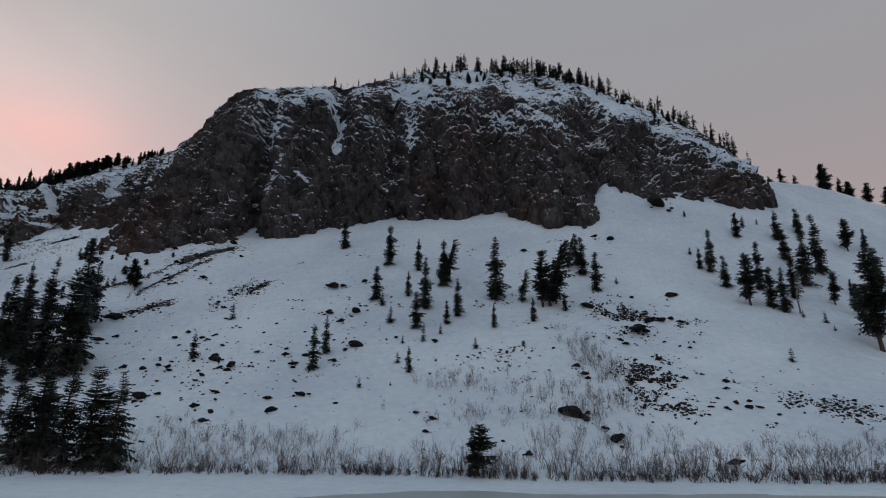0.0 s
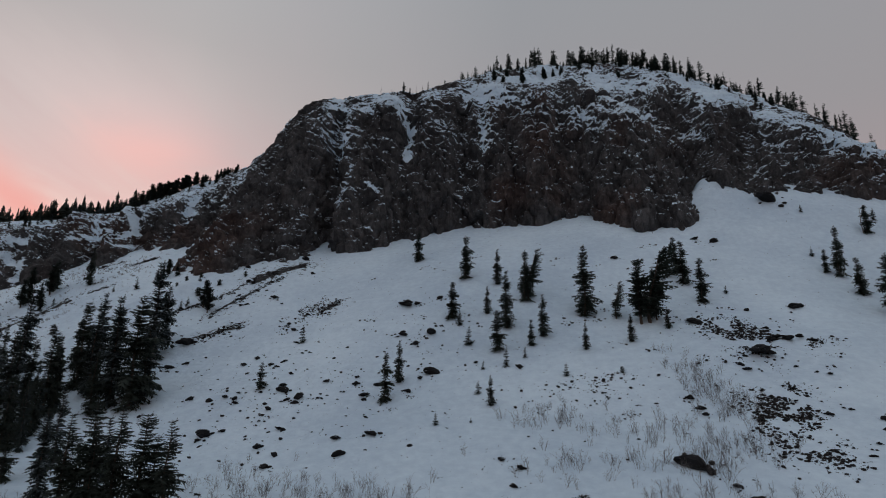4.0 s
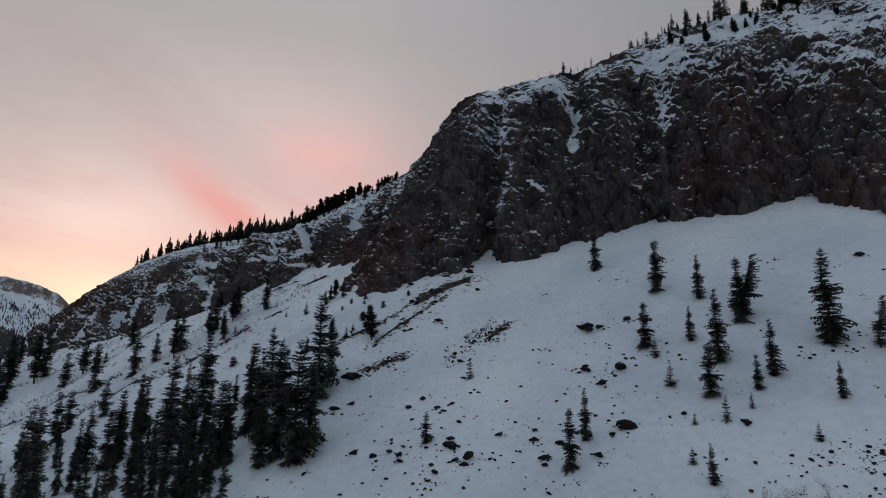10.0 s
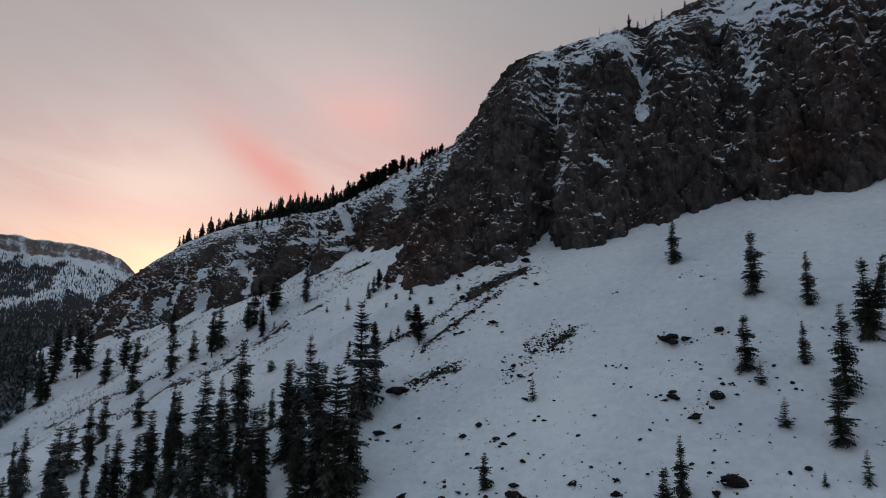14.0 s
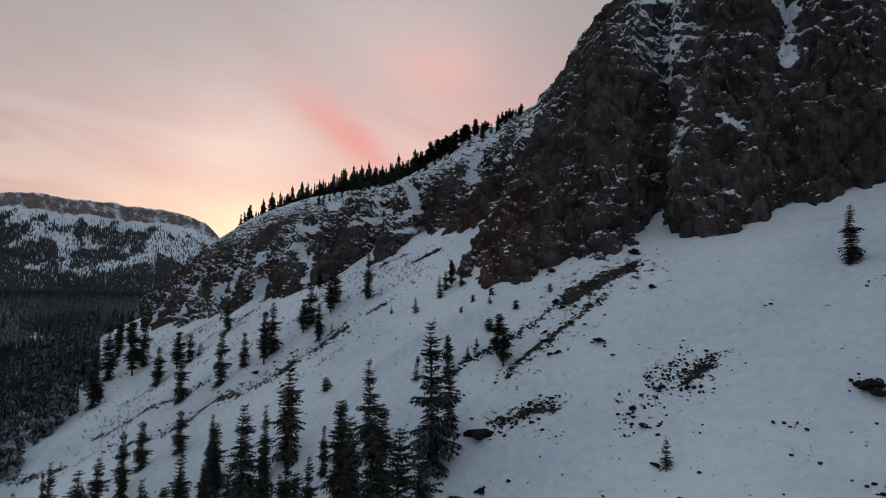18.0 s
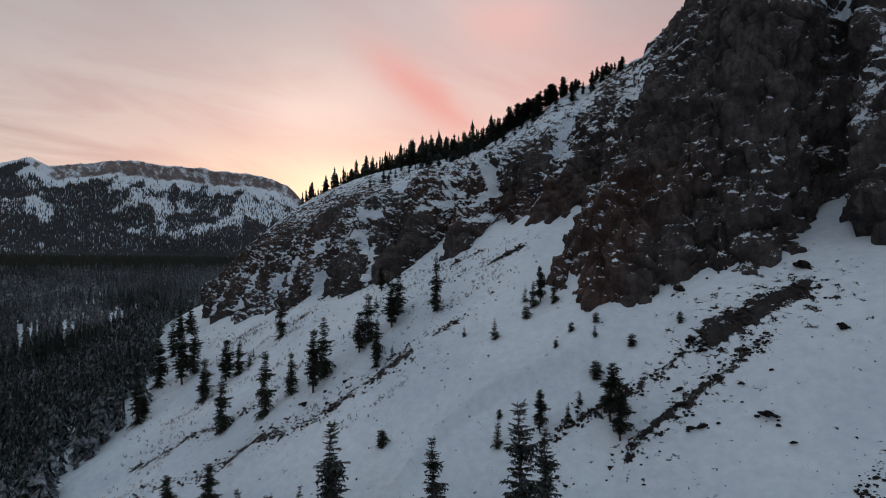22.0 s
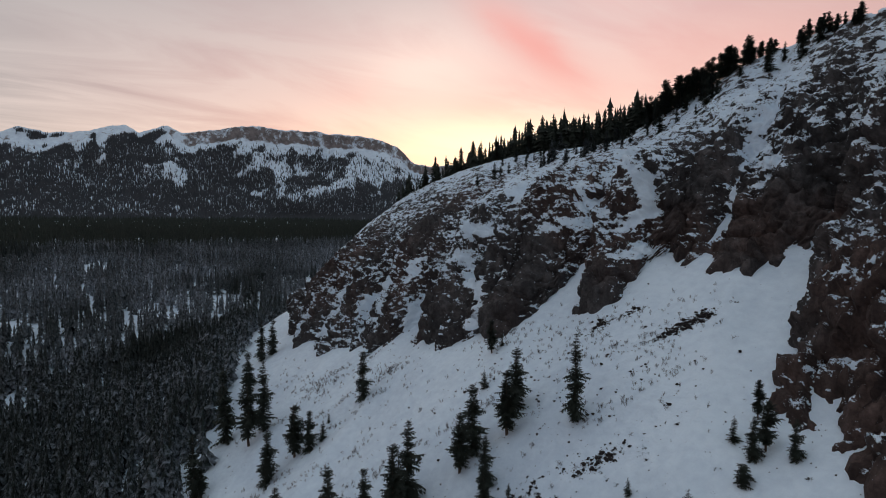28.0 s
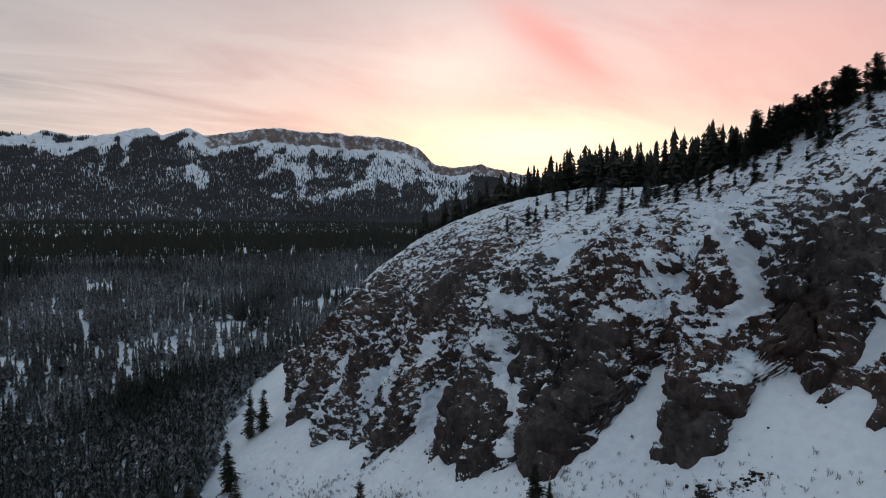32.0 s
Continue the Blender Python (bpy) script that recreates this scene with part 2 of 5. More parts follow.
def land(x, y, fine=True):
    """Height of the snow ground."""
    x, y = np.asarray(x, float), np.asarray(y, float)
    cx, cy = np.clip(x, -340, 210), np.clip(y, 95, 250)
    rows = np.stack([spline(SLOPE_X, np.array(SLOPE_Z)[:, j], cx) for j in range(7)], -1)
    i = np.clip(np.searchsorted(SLOPE_Y, cy) - 1, 0, 5)
    w = (cy - np.array(SLOPE_Y, float)[i]) / (np.array(SLOPE_Y, float)[i + 1] - np.array(SLOPE_Y, float)[i])
    pad = np.concatenate([2 * rows[..., :1] - rows[..., 1:2], rows, 2 * rows[..., -1:] - rows[..., -2:-1]], -1)
    a, b, c, d = (np.take_along_axis(pad, (i + k)[..., None], -1)[..., 0] for k in range(4))
    z = b + 0.5 * w * (c - a + w * (2 * a - 5 * b + 4 * c - d + w * (3 * (b - c) + d - a)))
    # the fan of snow up the corner of the cliff, and the brow of the hill on the east
    z = z + 7 * np.exp(-(((x - 69) / 9) ** 2 + ((y - 229) / 9) ** 2)) + 5 * np.exp(-(((x - 168) / 22) ** 2 + ((y - 262) / 16) ** 2))
    # behind the mountain
    back = np.clip(y - 250, 0, None)
    z = z + np.where(x > 145, 0.35 * np.minimum(back, 14) - 0.28 * np.clip(back - 14, 0, 160), -0.06 * np.minimum(back, 600))
    # out to the west: a creek bed, a wooded rise, a plateau
    west = np.interp(x, WEST_X, WEST_Z)
    east = np.clip(x - 210, 0, None)
    held = np.exp(-((np.clip(-340 - x, 0, None) / 75) ** 2))
    north = easy(300, 420, y) * easy(-260, -330, x)
    z = np.where(x < -340, west + (z - 12) * held, z) * (1 - north) + north * west
    z = z - 0.1 * np.minimum(east, 300)
    # towards the lake
    beach = easy(-1.0, 11.0, y - shore(x))
    z = np.where(y < 95, np.where(x < -340, z, 0.15 + (z - 0.15) * beach), z)
    if fine:
        on = easy(90, 120, y) + easy(-330, -380, x)
        on = np.clip(on, 0, 1)
        z = z + on * (1.1 * cloudy(x / 34, y / 34, 0, 3, 5) + 0.5 * cloudy(x / 9, y / 9, 0, 3, 6)) + 0.10 * cloudy(x / 2.6, y / 2.6, 0, 2, 8)
        # shallow ribs that run down the slope
        z = z + 1.5 * on * ridged((x + 0.35 * y) / 26, y / 140, 0, 2, 12) * easy(-40, -110, x)
        z = z + 0.4 * on * ridged((x + 0.45 * y) / 6.5, y / 60, 0, 2, 14) * easy(-125, -165, x) * easy(-330, -300, x)
        lip = np.hypot(x + 104, (y - 163) * 0.9) - 20.5 + 1.2 * cloudy(x / 12, y / 12, 0, 2, 19)
        z = z + 2.3 * np.exp(-np.clip(lip, 0, None) / 7) * easy(-0.6, 0.6, lip) * easy(-100, -108, x) * easy(158, 164, y)
        off = y - (shore(x) - 7 - 25 * easy(15, -50, x) + 3 * cloudy(x / 14, y / 14, 0, 2, 15))
        z = np.where(x > -150, z - 0.55 * easy(0.5, -2.5, off) * easy(-150, -135, x), z)
    return z


# ---- materials ----


def material(name, rough=0.7):
    m = bpy.data.materials.new(name)
    m.use_nodes = True
    t = m.node_tree
    shader = t.nodes["Principled BSDF"]
    shader.inputs["Roughness"].default_value = rough
    shader.inputs["Specular IOR Level"].default_value = 0.3
    return m, t, shader


def relief(t, shader, height, strength=0.5, distance=0.1):
    b = node(t, "ShaderNodeBump", Height=height, Strength=strength, Distance=distance)
    t.links.new(b.outputs[0], shader.inputs["Normal"])


def place(t):
    return t.nodes.new("ShaderNodeNewGeometry").outputs["Position"]


def snow_look(t, pos):
    broad = node(t, "ShaderNodeTexNoise", Vector=pos, Scale=0.035, Detail=4.0).outputs["Fac"]
    fine = node(t, "ShaderNodeTexNoise", Vector=pos, Scale=0.6, Detail=5.0, Roughness=0.6).outputs["Fac"]
    c = ramp(t, calc(t, "ADD", calc(t, "MULTIPLY", broad, 0.6), calc(t, "MULTIPLY", fine, 0.4)), [(0.38, (0.575, 0.71, 0.83)), (0.62, (0.745, 0.89, 0.99))])
    return c, fine


def rock_look(t, pos, more_rust=0.0):
    """Dark volcanic rock: grey-brown with rusty parts, cracked."""
    broad = node(t, "ShaderNodeTexNoise", Vector=pos, Scale=0.028, Detail=4.0, Roughness=0.55).outputs["Fac"]
    mid = node(t, "ShaderNodeTexNoise", Vector=pos, Scale=0.28, Detail=6.0, Roughness=0.65).outputs["Fac"]
    tall = node(t, "ShaderNodeMapping", Vector=pos)
    tall.inputs["Scale"].default_value = (0.5, 0.5, 0.12)
    cracks = node(t, "ShaderNodeTexVoronoi", Vector=tall.outputs[0], Scale=1.0)
    cracks.feature = "DISTANCE_TO_EDGE"
    edge = calc(t, "MULTIPLY", cracks.outputs["Distance"], 4.0, clamp=True)
    c = ramp(t, mid, [(0.26, (0.026, 0.0265, 0.028)), (0.5, (0.058, 0.058, 0.060)), (0.74, (0.108, 0.106, 0.107))])
    rust = ramp(t, mid, [(0.26, (0.033, 0.024, 0.022)), (0.5, (0.068, 0.049, 0.044)), (0.74, (0.112, 0.084, 0.076))])
    c = blend(t, calc(t, "MULTIPLY", calc(t, "ADD", calc(t, "SUBTRACT", broad, 0.57), more_rust), 6.0, clamp=True), c, rust)
    grit = node(t, "ShaderNodeTexNoise", Vector=pos, Scale=1.9, Detail=7.0, Roughness=0.7).outputs["Fac"]
    c = blend(t, 0.42, c, ramp(t, grit, [(0.34, (0.22, 0.22, 0.22)), (0.66, (1.75, 1.75, 1.75))]), "MULTIPLY")
    # each block of the wall weathers to its own tone
    blocks = node(t, "ShaderNodeTexVoronoi", Vector=tall.outputs[0], Scale=0.42)
    tone = node(t, "ShaderNodeSeparateColor", i0=blocks.outputs["Color"]).outputs[0]
    c = blend(t, 0.8, c, ramp(t, tone, [(0.0, (0.6, 0.6, 0.62)), (1.0, (1.45, 1.42, 1.4))]), "MULTIPLY")
    c = blend(t, 0.45, c, blend(t, edge, (0.3, 0.28, 0.28), (1.0, 1.0, 1.0)), "MULTIPLY")
    bump = calc(t, "ADD", calc(t, "MULTIPLY", grit, 0.5), calc(t, "ADD", calc(t, "MULTIPLY", mid, 0.9), calc(t, "MULTIPLY", edge, 0.5)))
    return c, bump, mid


def cliff_material():
    m, t, s = material("snowy_rock", 0.85)
    pos = place(t)
    rusty = t.nodes.new("ShaderNodeAttribute")
    rusty.attribute_name = "rusty"
    rock, bump, mid = rock_look(t, pos, rusty.outputs["Fac"])
    snow, fine = snow_look(t, pos)
    nz = node(t, "ShaderNodeSeparateXYZ", i0=t.nodes.new("ShaderNodeNewGeometry").outputs["Normal"]).outputs[2]
    held = t.nodes.new("ShaderNodeAttribute")
    held.attribute_name = "snow_held"
    speck = node(t, "ShaderNodeTexNoise", Vector=pos, Scale=0.85, Detail=8.0, Roughness=0.76).outputs["Fac"]
    patch = node(t, "ShaderNodeTexNoise", Vector=pos, Scale=0.16, Detail=4.0, Roughness=0.6, Distortion=0.6).outputs["Fac"]
    # thin flecks lying on narrow ledges that dip to the east
    flat = node(t, "ShaderNodeMapping", Vector=pos)
    flat.inputs["Rotation"].default_value = (0, radians(18), 0)
    flat.inputs["Scale"].default_value = (0.55, 0.55, 1.9)
    fleck = node(t, "ShaderNodeTexNoise", Vector=flat.outputs[0], Scale=0.5, Detail=5.0, Roughness=0.62).outputs["Fac"]
    speck = calc(t, "ADD", calc(t, "MULTIPLY", speck, 0.50), calc(t, "ADD", calc(t, "MULTIPLY", fleck, 0.34), calc(t, "MULTIPLY", patch, 0.16)))
    nz = calc(t, "ADD", calc(t, "MULTIPLY", nz, 0.48), calc(t, "MULTIPLY", calc(t, "MINIMUM", nz, 0.0), 1.5))
    much = calc(t, "ADD", calc(t, "ADD", nz, calc(t, "MULTIPLY", calc(t, "SUBTRACT", speck, 0.5), 5.2)), held.outputs["Fac"])
    cover = calc(t, "MULTIPLY", calc(t, "SUBTRACT", much, 0.50), 26.0, clamp=True)
    t.links.new(blend(t, cover, rock, snow), s.inputs["Base Color"])
    relief(t, s, calc(t, "ADD", calc(t, "MULTIPLY", bump, calc(t, "SUBTRACT", 1.0, calc(t, "MULTIPLY", cover, 0.75))), calc(t, "MULTIPLY", cover, 0.9)), 0.62, 0.8)
    return m


def ground_material():
    m, t, s = material("snow_ground", 0.6)
    pos = place(t)
    rock, bump, mid = rock_look(t, pos, -0.4)
    rock = blend(t, 1.0, rock, (0.44, 0.44, 0.46), "MULTIPLY")
    snow, fine = snow_look(t, pos)
    bare = t.nodes.new("ShaderNodeAttribute")
    bare.attribute_name = "bare"
    speck = node(t, "ShaderNodeTexNoise", Vector=pos, Scale=0.62, Detail=7.0, Roughness=0.74).outputs["Fac"]
    much = calc(t, "ADD", bare.outputs["Fac"], calc(t, "MULTIPLY", calc(t, "SUBTRACT", speck, 0.5), 3.6))
    cover = calc(t, "MULTIPLY", calc(t, "SUBTRACT", much, 0.56), 9.0, clamp=True)
    t.links.new(blend(t, cover, snow, rock), s.inputs["Base Color"])
    drift = node(t, "ShaderNodeTexNoise", Vector=pos, Scale=0.16, Detail=5.0, Roughness=0.55).outputs["Fac"]
    relief(t, s, calc(t, "ADD", calc(t, "MULTIPLY", drift, 1.2), calc(t, "ADD", calc(t, "MULTIPLY", fine, 0.25), calc(t, "MULTIPLY", cover, calc(t, "MULTIPLY", bump, 0.6)))), 0.95, 0.8)
    return m


def plain(name, low, high, scale, rough=0.8, bumpy=0.3, stretch=(1, 1, 1), own=True):
    """Two tones mixed by noise at two scales, each thing a little different."""
    m, t, s = material(name, rough)
    pos = t.nodes.new("ShaderNodeTexCoord").outputs["Object"] if own else place(t)
    turn = node(t, "ShaderNodeMapping", Vector=pos)
    turn.inputs["Scale"].default_value = stretch
    a = node(t, "ShaderNodeTexNoise", Vector=turn.outputs[0], Scale=scale, Detail=5.0, Roughness=0.6).outputs["Fac"]
    b = node(t, "ShaderNodeTexNoise", Vector=turn.outputs[0], Scale=scale * 0.13, Detail=2.0).outputs["Fac"]
    chance = t.nodes.new("ShaderNodeObjectInfo").outputs["Random"]
    isle = t.nodes.new("ShaderNodeNewGeometry").outputs["Random Per Island"]
    k = calc(t, "ADD", calc(t, "MULTIPLY", a, 0.5), calc(t, "MULTIPLY", b, 0.3))
    k = calc(t, "ADD", k, calc(t, "MULTIPLY", calc(t, "ADD", chance, isle), 0.12))
    t.links.new(ramp(t, k, [(0.3, low), (0.72, high)]), s.inputs["Base Color"])
    relief(t, s, a, bumpy, 0.08)
    return m


CLIFF, GROUND = cliff_material(), ground_material()
ICE = plain("lake_ice", (0.31, 0.38, 0.41), (0.45, 0.52, 0.55), 0.05, 0.4, 0.1, own=False)
BARK = plain("bark", (0.045, 0.034, 0.028), (0.10, 0.075, 0.06), 3.0, 0.9, 0.6, (1, 1, 0.25))
NEEDLES = plain("needles", (0.014, 0.021, 0.017), (0.036, 0.048, 0.038), 1.4, 0.8, 0.5)
TWIG = plain("twigs", (0.075, 0.07, 0.07), (0.17, 0.155, 0.15), 2.0, 0.9, 0.2)

# ---- building helpers ----


def sheet_mesh(name, points, closed=False):
    """A mesh from a grid of points, rows x columns x 3."""
    r, c = points.shape[:2]
    k = np.arange(r * c).reshape(r, c)
    quads = np.stack([k[:-1, :-1], k[:-1, 1:], k[1:, 1:], k[1:, :-1]], -1).reshape(-1, 4)
    return solid_mesh(name, points.reshape(-1, 3), quads)


def solid_mesh(name, verts, faces, smooth=True):
    me = bpy.data.meshes.new(name)
    verts, faces = np.asarray(verts, np.float32), np.asarray(faces, np.int32)
    n, k = faces.shape
    me.vertices.add(len(verts))
    me.vertices.foreach_set("co", verts.ravel())
    me.loops.add(n * k)
    me.loops.foreach_set("vertex_index", faces.ravel())
    me.polygons.add(n)
    me.polygons.foreach_set("loop_start", np.arange(0, n * k, k, dtype=np.int32))
    me.polygons.foreach_set("use_smooth", np.full(n, smooth))
    me.update(calc_edges=True)
    return me


def note(me, name, values):
    a = me.attributes.new(name, "FLOAT", "POINT")
    a.data.foreach_set("value", np.asarray(values, np.float32).ravel())


def thing(name, me, mat, label="", category="", group="", kind="", parent=None):
    if mat is not None and not me.materials:
        me.materials.append(mat)
    ob = new(name, me)
    ob.parent = parent
    return tagged(ob, label, category, group, kind)


# ---- ground, one sheet to the horizon ----


def spread(*parts):
    out = []
    for a, b, step in parts:
        out += list(np.arange(a, b, step))
    return np.array(out + [parts[-1][1]], float)


gx = spread((-4900, -1600, 150), (-1600, -700, 30), (-700, -345, 8), (-345, 216, 1.15), (216, 320, 8), (320, 2400, 120))
gy = spread((-2400, -200, 120), (-200, 40, 14), (40, 72, 1.5), (72, 268, 1.15), (268, 420, 6), (420, 900, 30), (900, 4600, 150))
GX, GY = np.meshgrid(gx, gy)
GZ = land(GX, GY)
# windswept ribs where bedrock and scree show through: x, y from, x, y to, half width, how bare
BANDS = [(-77, 207, -87, 196, 2.6, 1.3), (-88, 195, -97, 183, 1.2, 0.75), (-85, 187, -92, 176, 1.3, 0.9), (-79, 196, -84, 188, 1.1, 0.65), (-97, 183, -104, 174, 1.2, 0.6), (-88, 166, -80, 169, 1.3, 0.9), (-142, 195, -151, 185, 1.4, 0.7), (-147, 186, -158, 171, 1.8, 0.85), (-158, 171, -178, 157, 2.2, 0.8),
         (-178, 157, -205, 138, 2.0, 0.7), (-186, 170, -210, 152, 1.6, 0.6), (-55, 181, -59, 177, 1.2, 1.0), (-62, 179, -65, 171, 1.5, 0.5), (-205, 138, -225, 126, 2.0, 0.65), (-158, 222, -164, 217, 1.0, 0.7), (-143, 222, -148, 217, 1.0, 0.7)]


def near_bands(x, y):
    out = np.zeros_like(x)
    for ax, ay, bx, by, half, much in BANDS:
        dx, dy = bx - ax, by - ay
        w = np.clip(((x - ax) * dx + (y - ay) * dy) / (dx * dx + dy * dy), 0, 1)
        off = np.hypot(x - ax - w * dx, y - ay - w * dy)
        out = np.maximum(out, np.maximum(much * np.exp(-((off / half) ** 2)), 0.36 * much * np.exp(-((off / (3.2 * half)) ** 2))))
    return out


# the bare ribs are broken by drifts
BARE = near_bands(GX + 1.6 * cloudy(GX / 6, GY / 6, 0, 3, 17), GY + 1.6 * cloudy(GX / 6, GY / 6, 0, 3, 18))
BARE = BARE * (1 - 0.65 * easy(-130, -150, GX) * easy(0.25, -0.2, cloudy(GX / 8, GY / 8, 0, 3, 19)))
GZ = GZ + 0.5 * BARE * easy(-0.4, 0.6, cloudy(GX / 5, GY / 5, 0, 3, 16))
ground_mesh = sheet_mesh("ground", np.stack([GX, GY, GZ], -1))
note(ground_mesh, "bare", BARE)
thing("ground", ground_mesh, GROUND, "snow-covered mountainside and valley floor with wind-bared scree", "ground", kind="structure")
lx, ly = np.meshgrid(np.linspace(-140, 900, 60), np.linspace(-700, 92, 60))
thing("lake_ice", sheet_mesh("lake_ice", np.stack([lx, ly, 0.02 + 0 * lx + 0.03 * cloudy(lx / 20, ly / 20)], -1)), ICE, "frozen lake under wind-packed snow", "lake", kind="structure")

# ---- the cliff: foot, shoulder and crest, from the west end of the ridge to the east end of the wall ----
FOOT = [(-318, 222), (-306, 214), (-292, 209), (-277, 210), (-262, 206), (-248, 212), (-234, 208), (-226, 216), (-213, 212), (-201, 213), (-196, 222), (-188, 219), (-181, 231), (-172, 224), (-166, 227), (-160, 238), (-152, 237), (-145, 235), (-138, 236), (-132, 241),
        (-129, 215), (-121, 206), (-107, 202.5), (-98, 205.5), (-92, 213), (-86, 212), (-81, 219), (-76, 231), (-66, 222), (-53, 223.5), (-44, 230), (-15, 234), (1, 234), (22, 232), (34, 224), (54, 215), (69, 227), (86, 224), (112, 228), (137, 232)]
# where along the foot the shoulder and crest points below stand
STAND = [-318, -298, -275, -250, -225, -205, -185, -165, -148, -135, -122, -105, -92, -82, -75, -63, -42, -15, 1, 22, 34, 54, 69, 86, 112, 137]
SHOULDER = [(-318, 218, 58), (-299, 225, 70), (-278, 230, 80), (-252, 232, 84), (-228, 236, 92), (-206, 240, 97), (-186, 243, 100), (-166, 250, 106), (-150, 256, 113), (-138, 258, 118), (-120, 245, 112), (-107, 240, 118),
            (-98, 239, 128), (-89, 238, 138), (-77, 238, 138), (-60, 237, 140), (-41, 238, 142), (-18, 240, 142), (5, 242, 143), (30, 244, 147), (48, 247, 147), (68, 250, 145), (86, 250, 139), (106, 250, 129), (121, 247, 118), (136, 242, 108)]
CREST = [(-320, 228, 64), (-304, 246, 89), (-284, 262, 105), (-262, 276, 113.5), (-243, 284, 116), (-225, 280, 115), (-205, 280, 116), (-186, 275, 121), (-168, 284, 131.5), (-150, 278, 133.5), (-135, 268, 131.5), (-120, 262, 138),
         (-106, 254, 148), (-93, 247, 152.6), (-80, 246, 153.4), (-62, 245, 154), (-42, 244, 154), (-22, 253, 164), (0, 265, 175), (33, 278, 182), (53, 282, 183), (78, 284, 177), (97, 280, 165), (116, 272, 151), (131, 264, 136), (144, 253, 114)]


def cells(x, y, z, seed):
    """Irregular blocks: a random height for each block, and how near its edge a point is."""
    xi, yi, zi = np.floor(x).astype(np.int64), np.floor(y).astype(np.int64), np.floor(z).astype(np.int64)
    best, second, own = np.full(x.shape, 9.0), np.full(x.shape, 9.0), np.zeros(x.shape)

    def chance(i, j, k, salt):
        h = i * 374761393 + j * 668265263 + k * 1442695041 + (seed + salt) * 144665
        h = (h ^ (h >> 13)) * 1274126177
        return ((h ^ (h >> 16)) & 0xFFFF) / 65535.0

    for i in (-1, 0, 1):
        for j in (-1, 0, 1):
            for k in (-1, 0, 1):
                a, b, c = xi + i, yi + j, zi + k
                d = np.sqrt((a + chance(a, b, c, 1) - x) ** 2 + (b + chance(a, b, c, 2) - y) ** 2 + (c + chance(a, b, c, 3) - z) ** 2)
                closer = d < best
                second = np.where(closer, best, np.minimum(second, d))
                own = np.where(closer, chance(a, b, c, 4), own)
                best = np.where(closer, d, best)
    return own * 2 - 1, second - best


def cliff_grid(step=0.5):
    low = np.array(FOOT, float)
    run = np.r_[0, np.cumsum(np.linalg.norm(np.diff(low, axis=0), axis=1) * 0.45 + np.abs(np.diff(low[:, 0])) * 0.65)]
    s = np.arange(0, run[-1], step)
    plan = spline(run, low, s)
    foot = np.concatenate([plan, (land(plan[:, 0], plan[:, 1], False) - 1.0)[:, None]], 1)
    high, top = (spline(STAND, np.array(a, float), plan[:, 0]) for a in (SHOULDER, CREST))
    root = foot + np.array([0, 3.0, -14.0])
    back1 = top + np.array([0, 26.0, 1.5])
    back2 = top + np.array([0, 110.0, -22.0])
    rows, v = [], []
    for a, b, n, v0, v1 in ((root, foot, 14, -0.2, 0), (foot, high, 120, 0, 1), (high, top, 100, 1, 2), (top, back1, 26, 2, 2.6), (back1, back2, 14, 2.6, 3)):
        for k in range(n):
            w = k / n
            rows.append(a + (b - a) * w)
            v.append(v0 + (v1 - v0) * w)
    rows.append(back2)
    v.append(3)
    p, v = np.array(rows), np.array(v)
    # soften the kinks at shoulder and crest
    for _ in range(5):
        q = p.copy()
        q[15:-1] = 0.5 * p[15:-1] + 0.25 * (p[14:-2] + p[16:])
        p = q
    return p, v, s


# deep grooves down the wall: x at the foot, x at the crest, depth, half width, from and to height (v)
GROOVES = [(-75, -78, 5.0, 3.2, -0.2, 1.25), (-45, -46, 4.5, 3.5, 0.55, 2.0), (-20, -24, 2.5, 3.0, 0.3, 1.6), (65, 72, 5.0, 5.0, -0.2, 1.2), (24, 28, 2.0, 2.5, 0.2, 1.2),
           (-153, -151, 3.0, 2.0, 0.12, 1.2), (-169, -188, 1.6, 1.4, 0.5, 1.6), (-209, -209, 4.5, 3.2, 0.46, 0.66), (-225, -238, 2.5, 2.6, -0.1, 0.9), (-250, -262, 3.0, 3.0, -0.2, 0.8), (96, 104, 3.0, 4.0, 0.1, 1.6), (-60, -64, 2.0, 2.0, 0.0, 1.4), (-278, -284, 3.0, 3.0, -0.2, 0.8)]
# bulges that stand out of the wall: x, depth, half width, highest v
BULGES = [(-169, 3.5, 5.5, 0.45), (-146, 3.0, 5.0, 0.9), (-189, 2.5, 5.0, 0.6), (-214, 2.5, 6.0, 0.6), (42, 5.0, 8.0, 0.9), (30, 3.5, 3.0, 0.35), (8, 2.0, 8.0, 1.0), (120, 4.0, 9.0, 0.9), (-66, 2.0, 7.0, 0.5)]


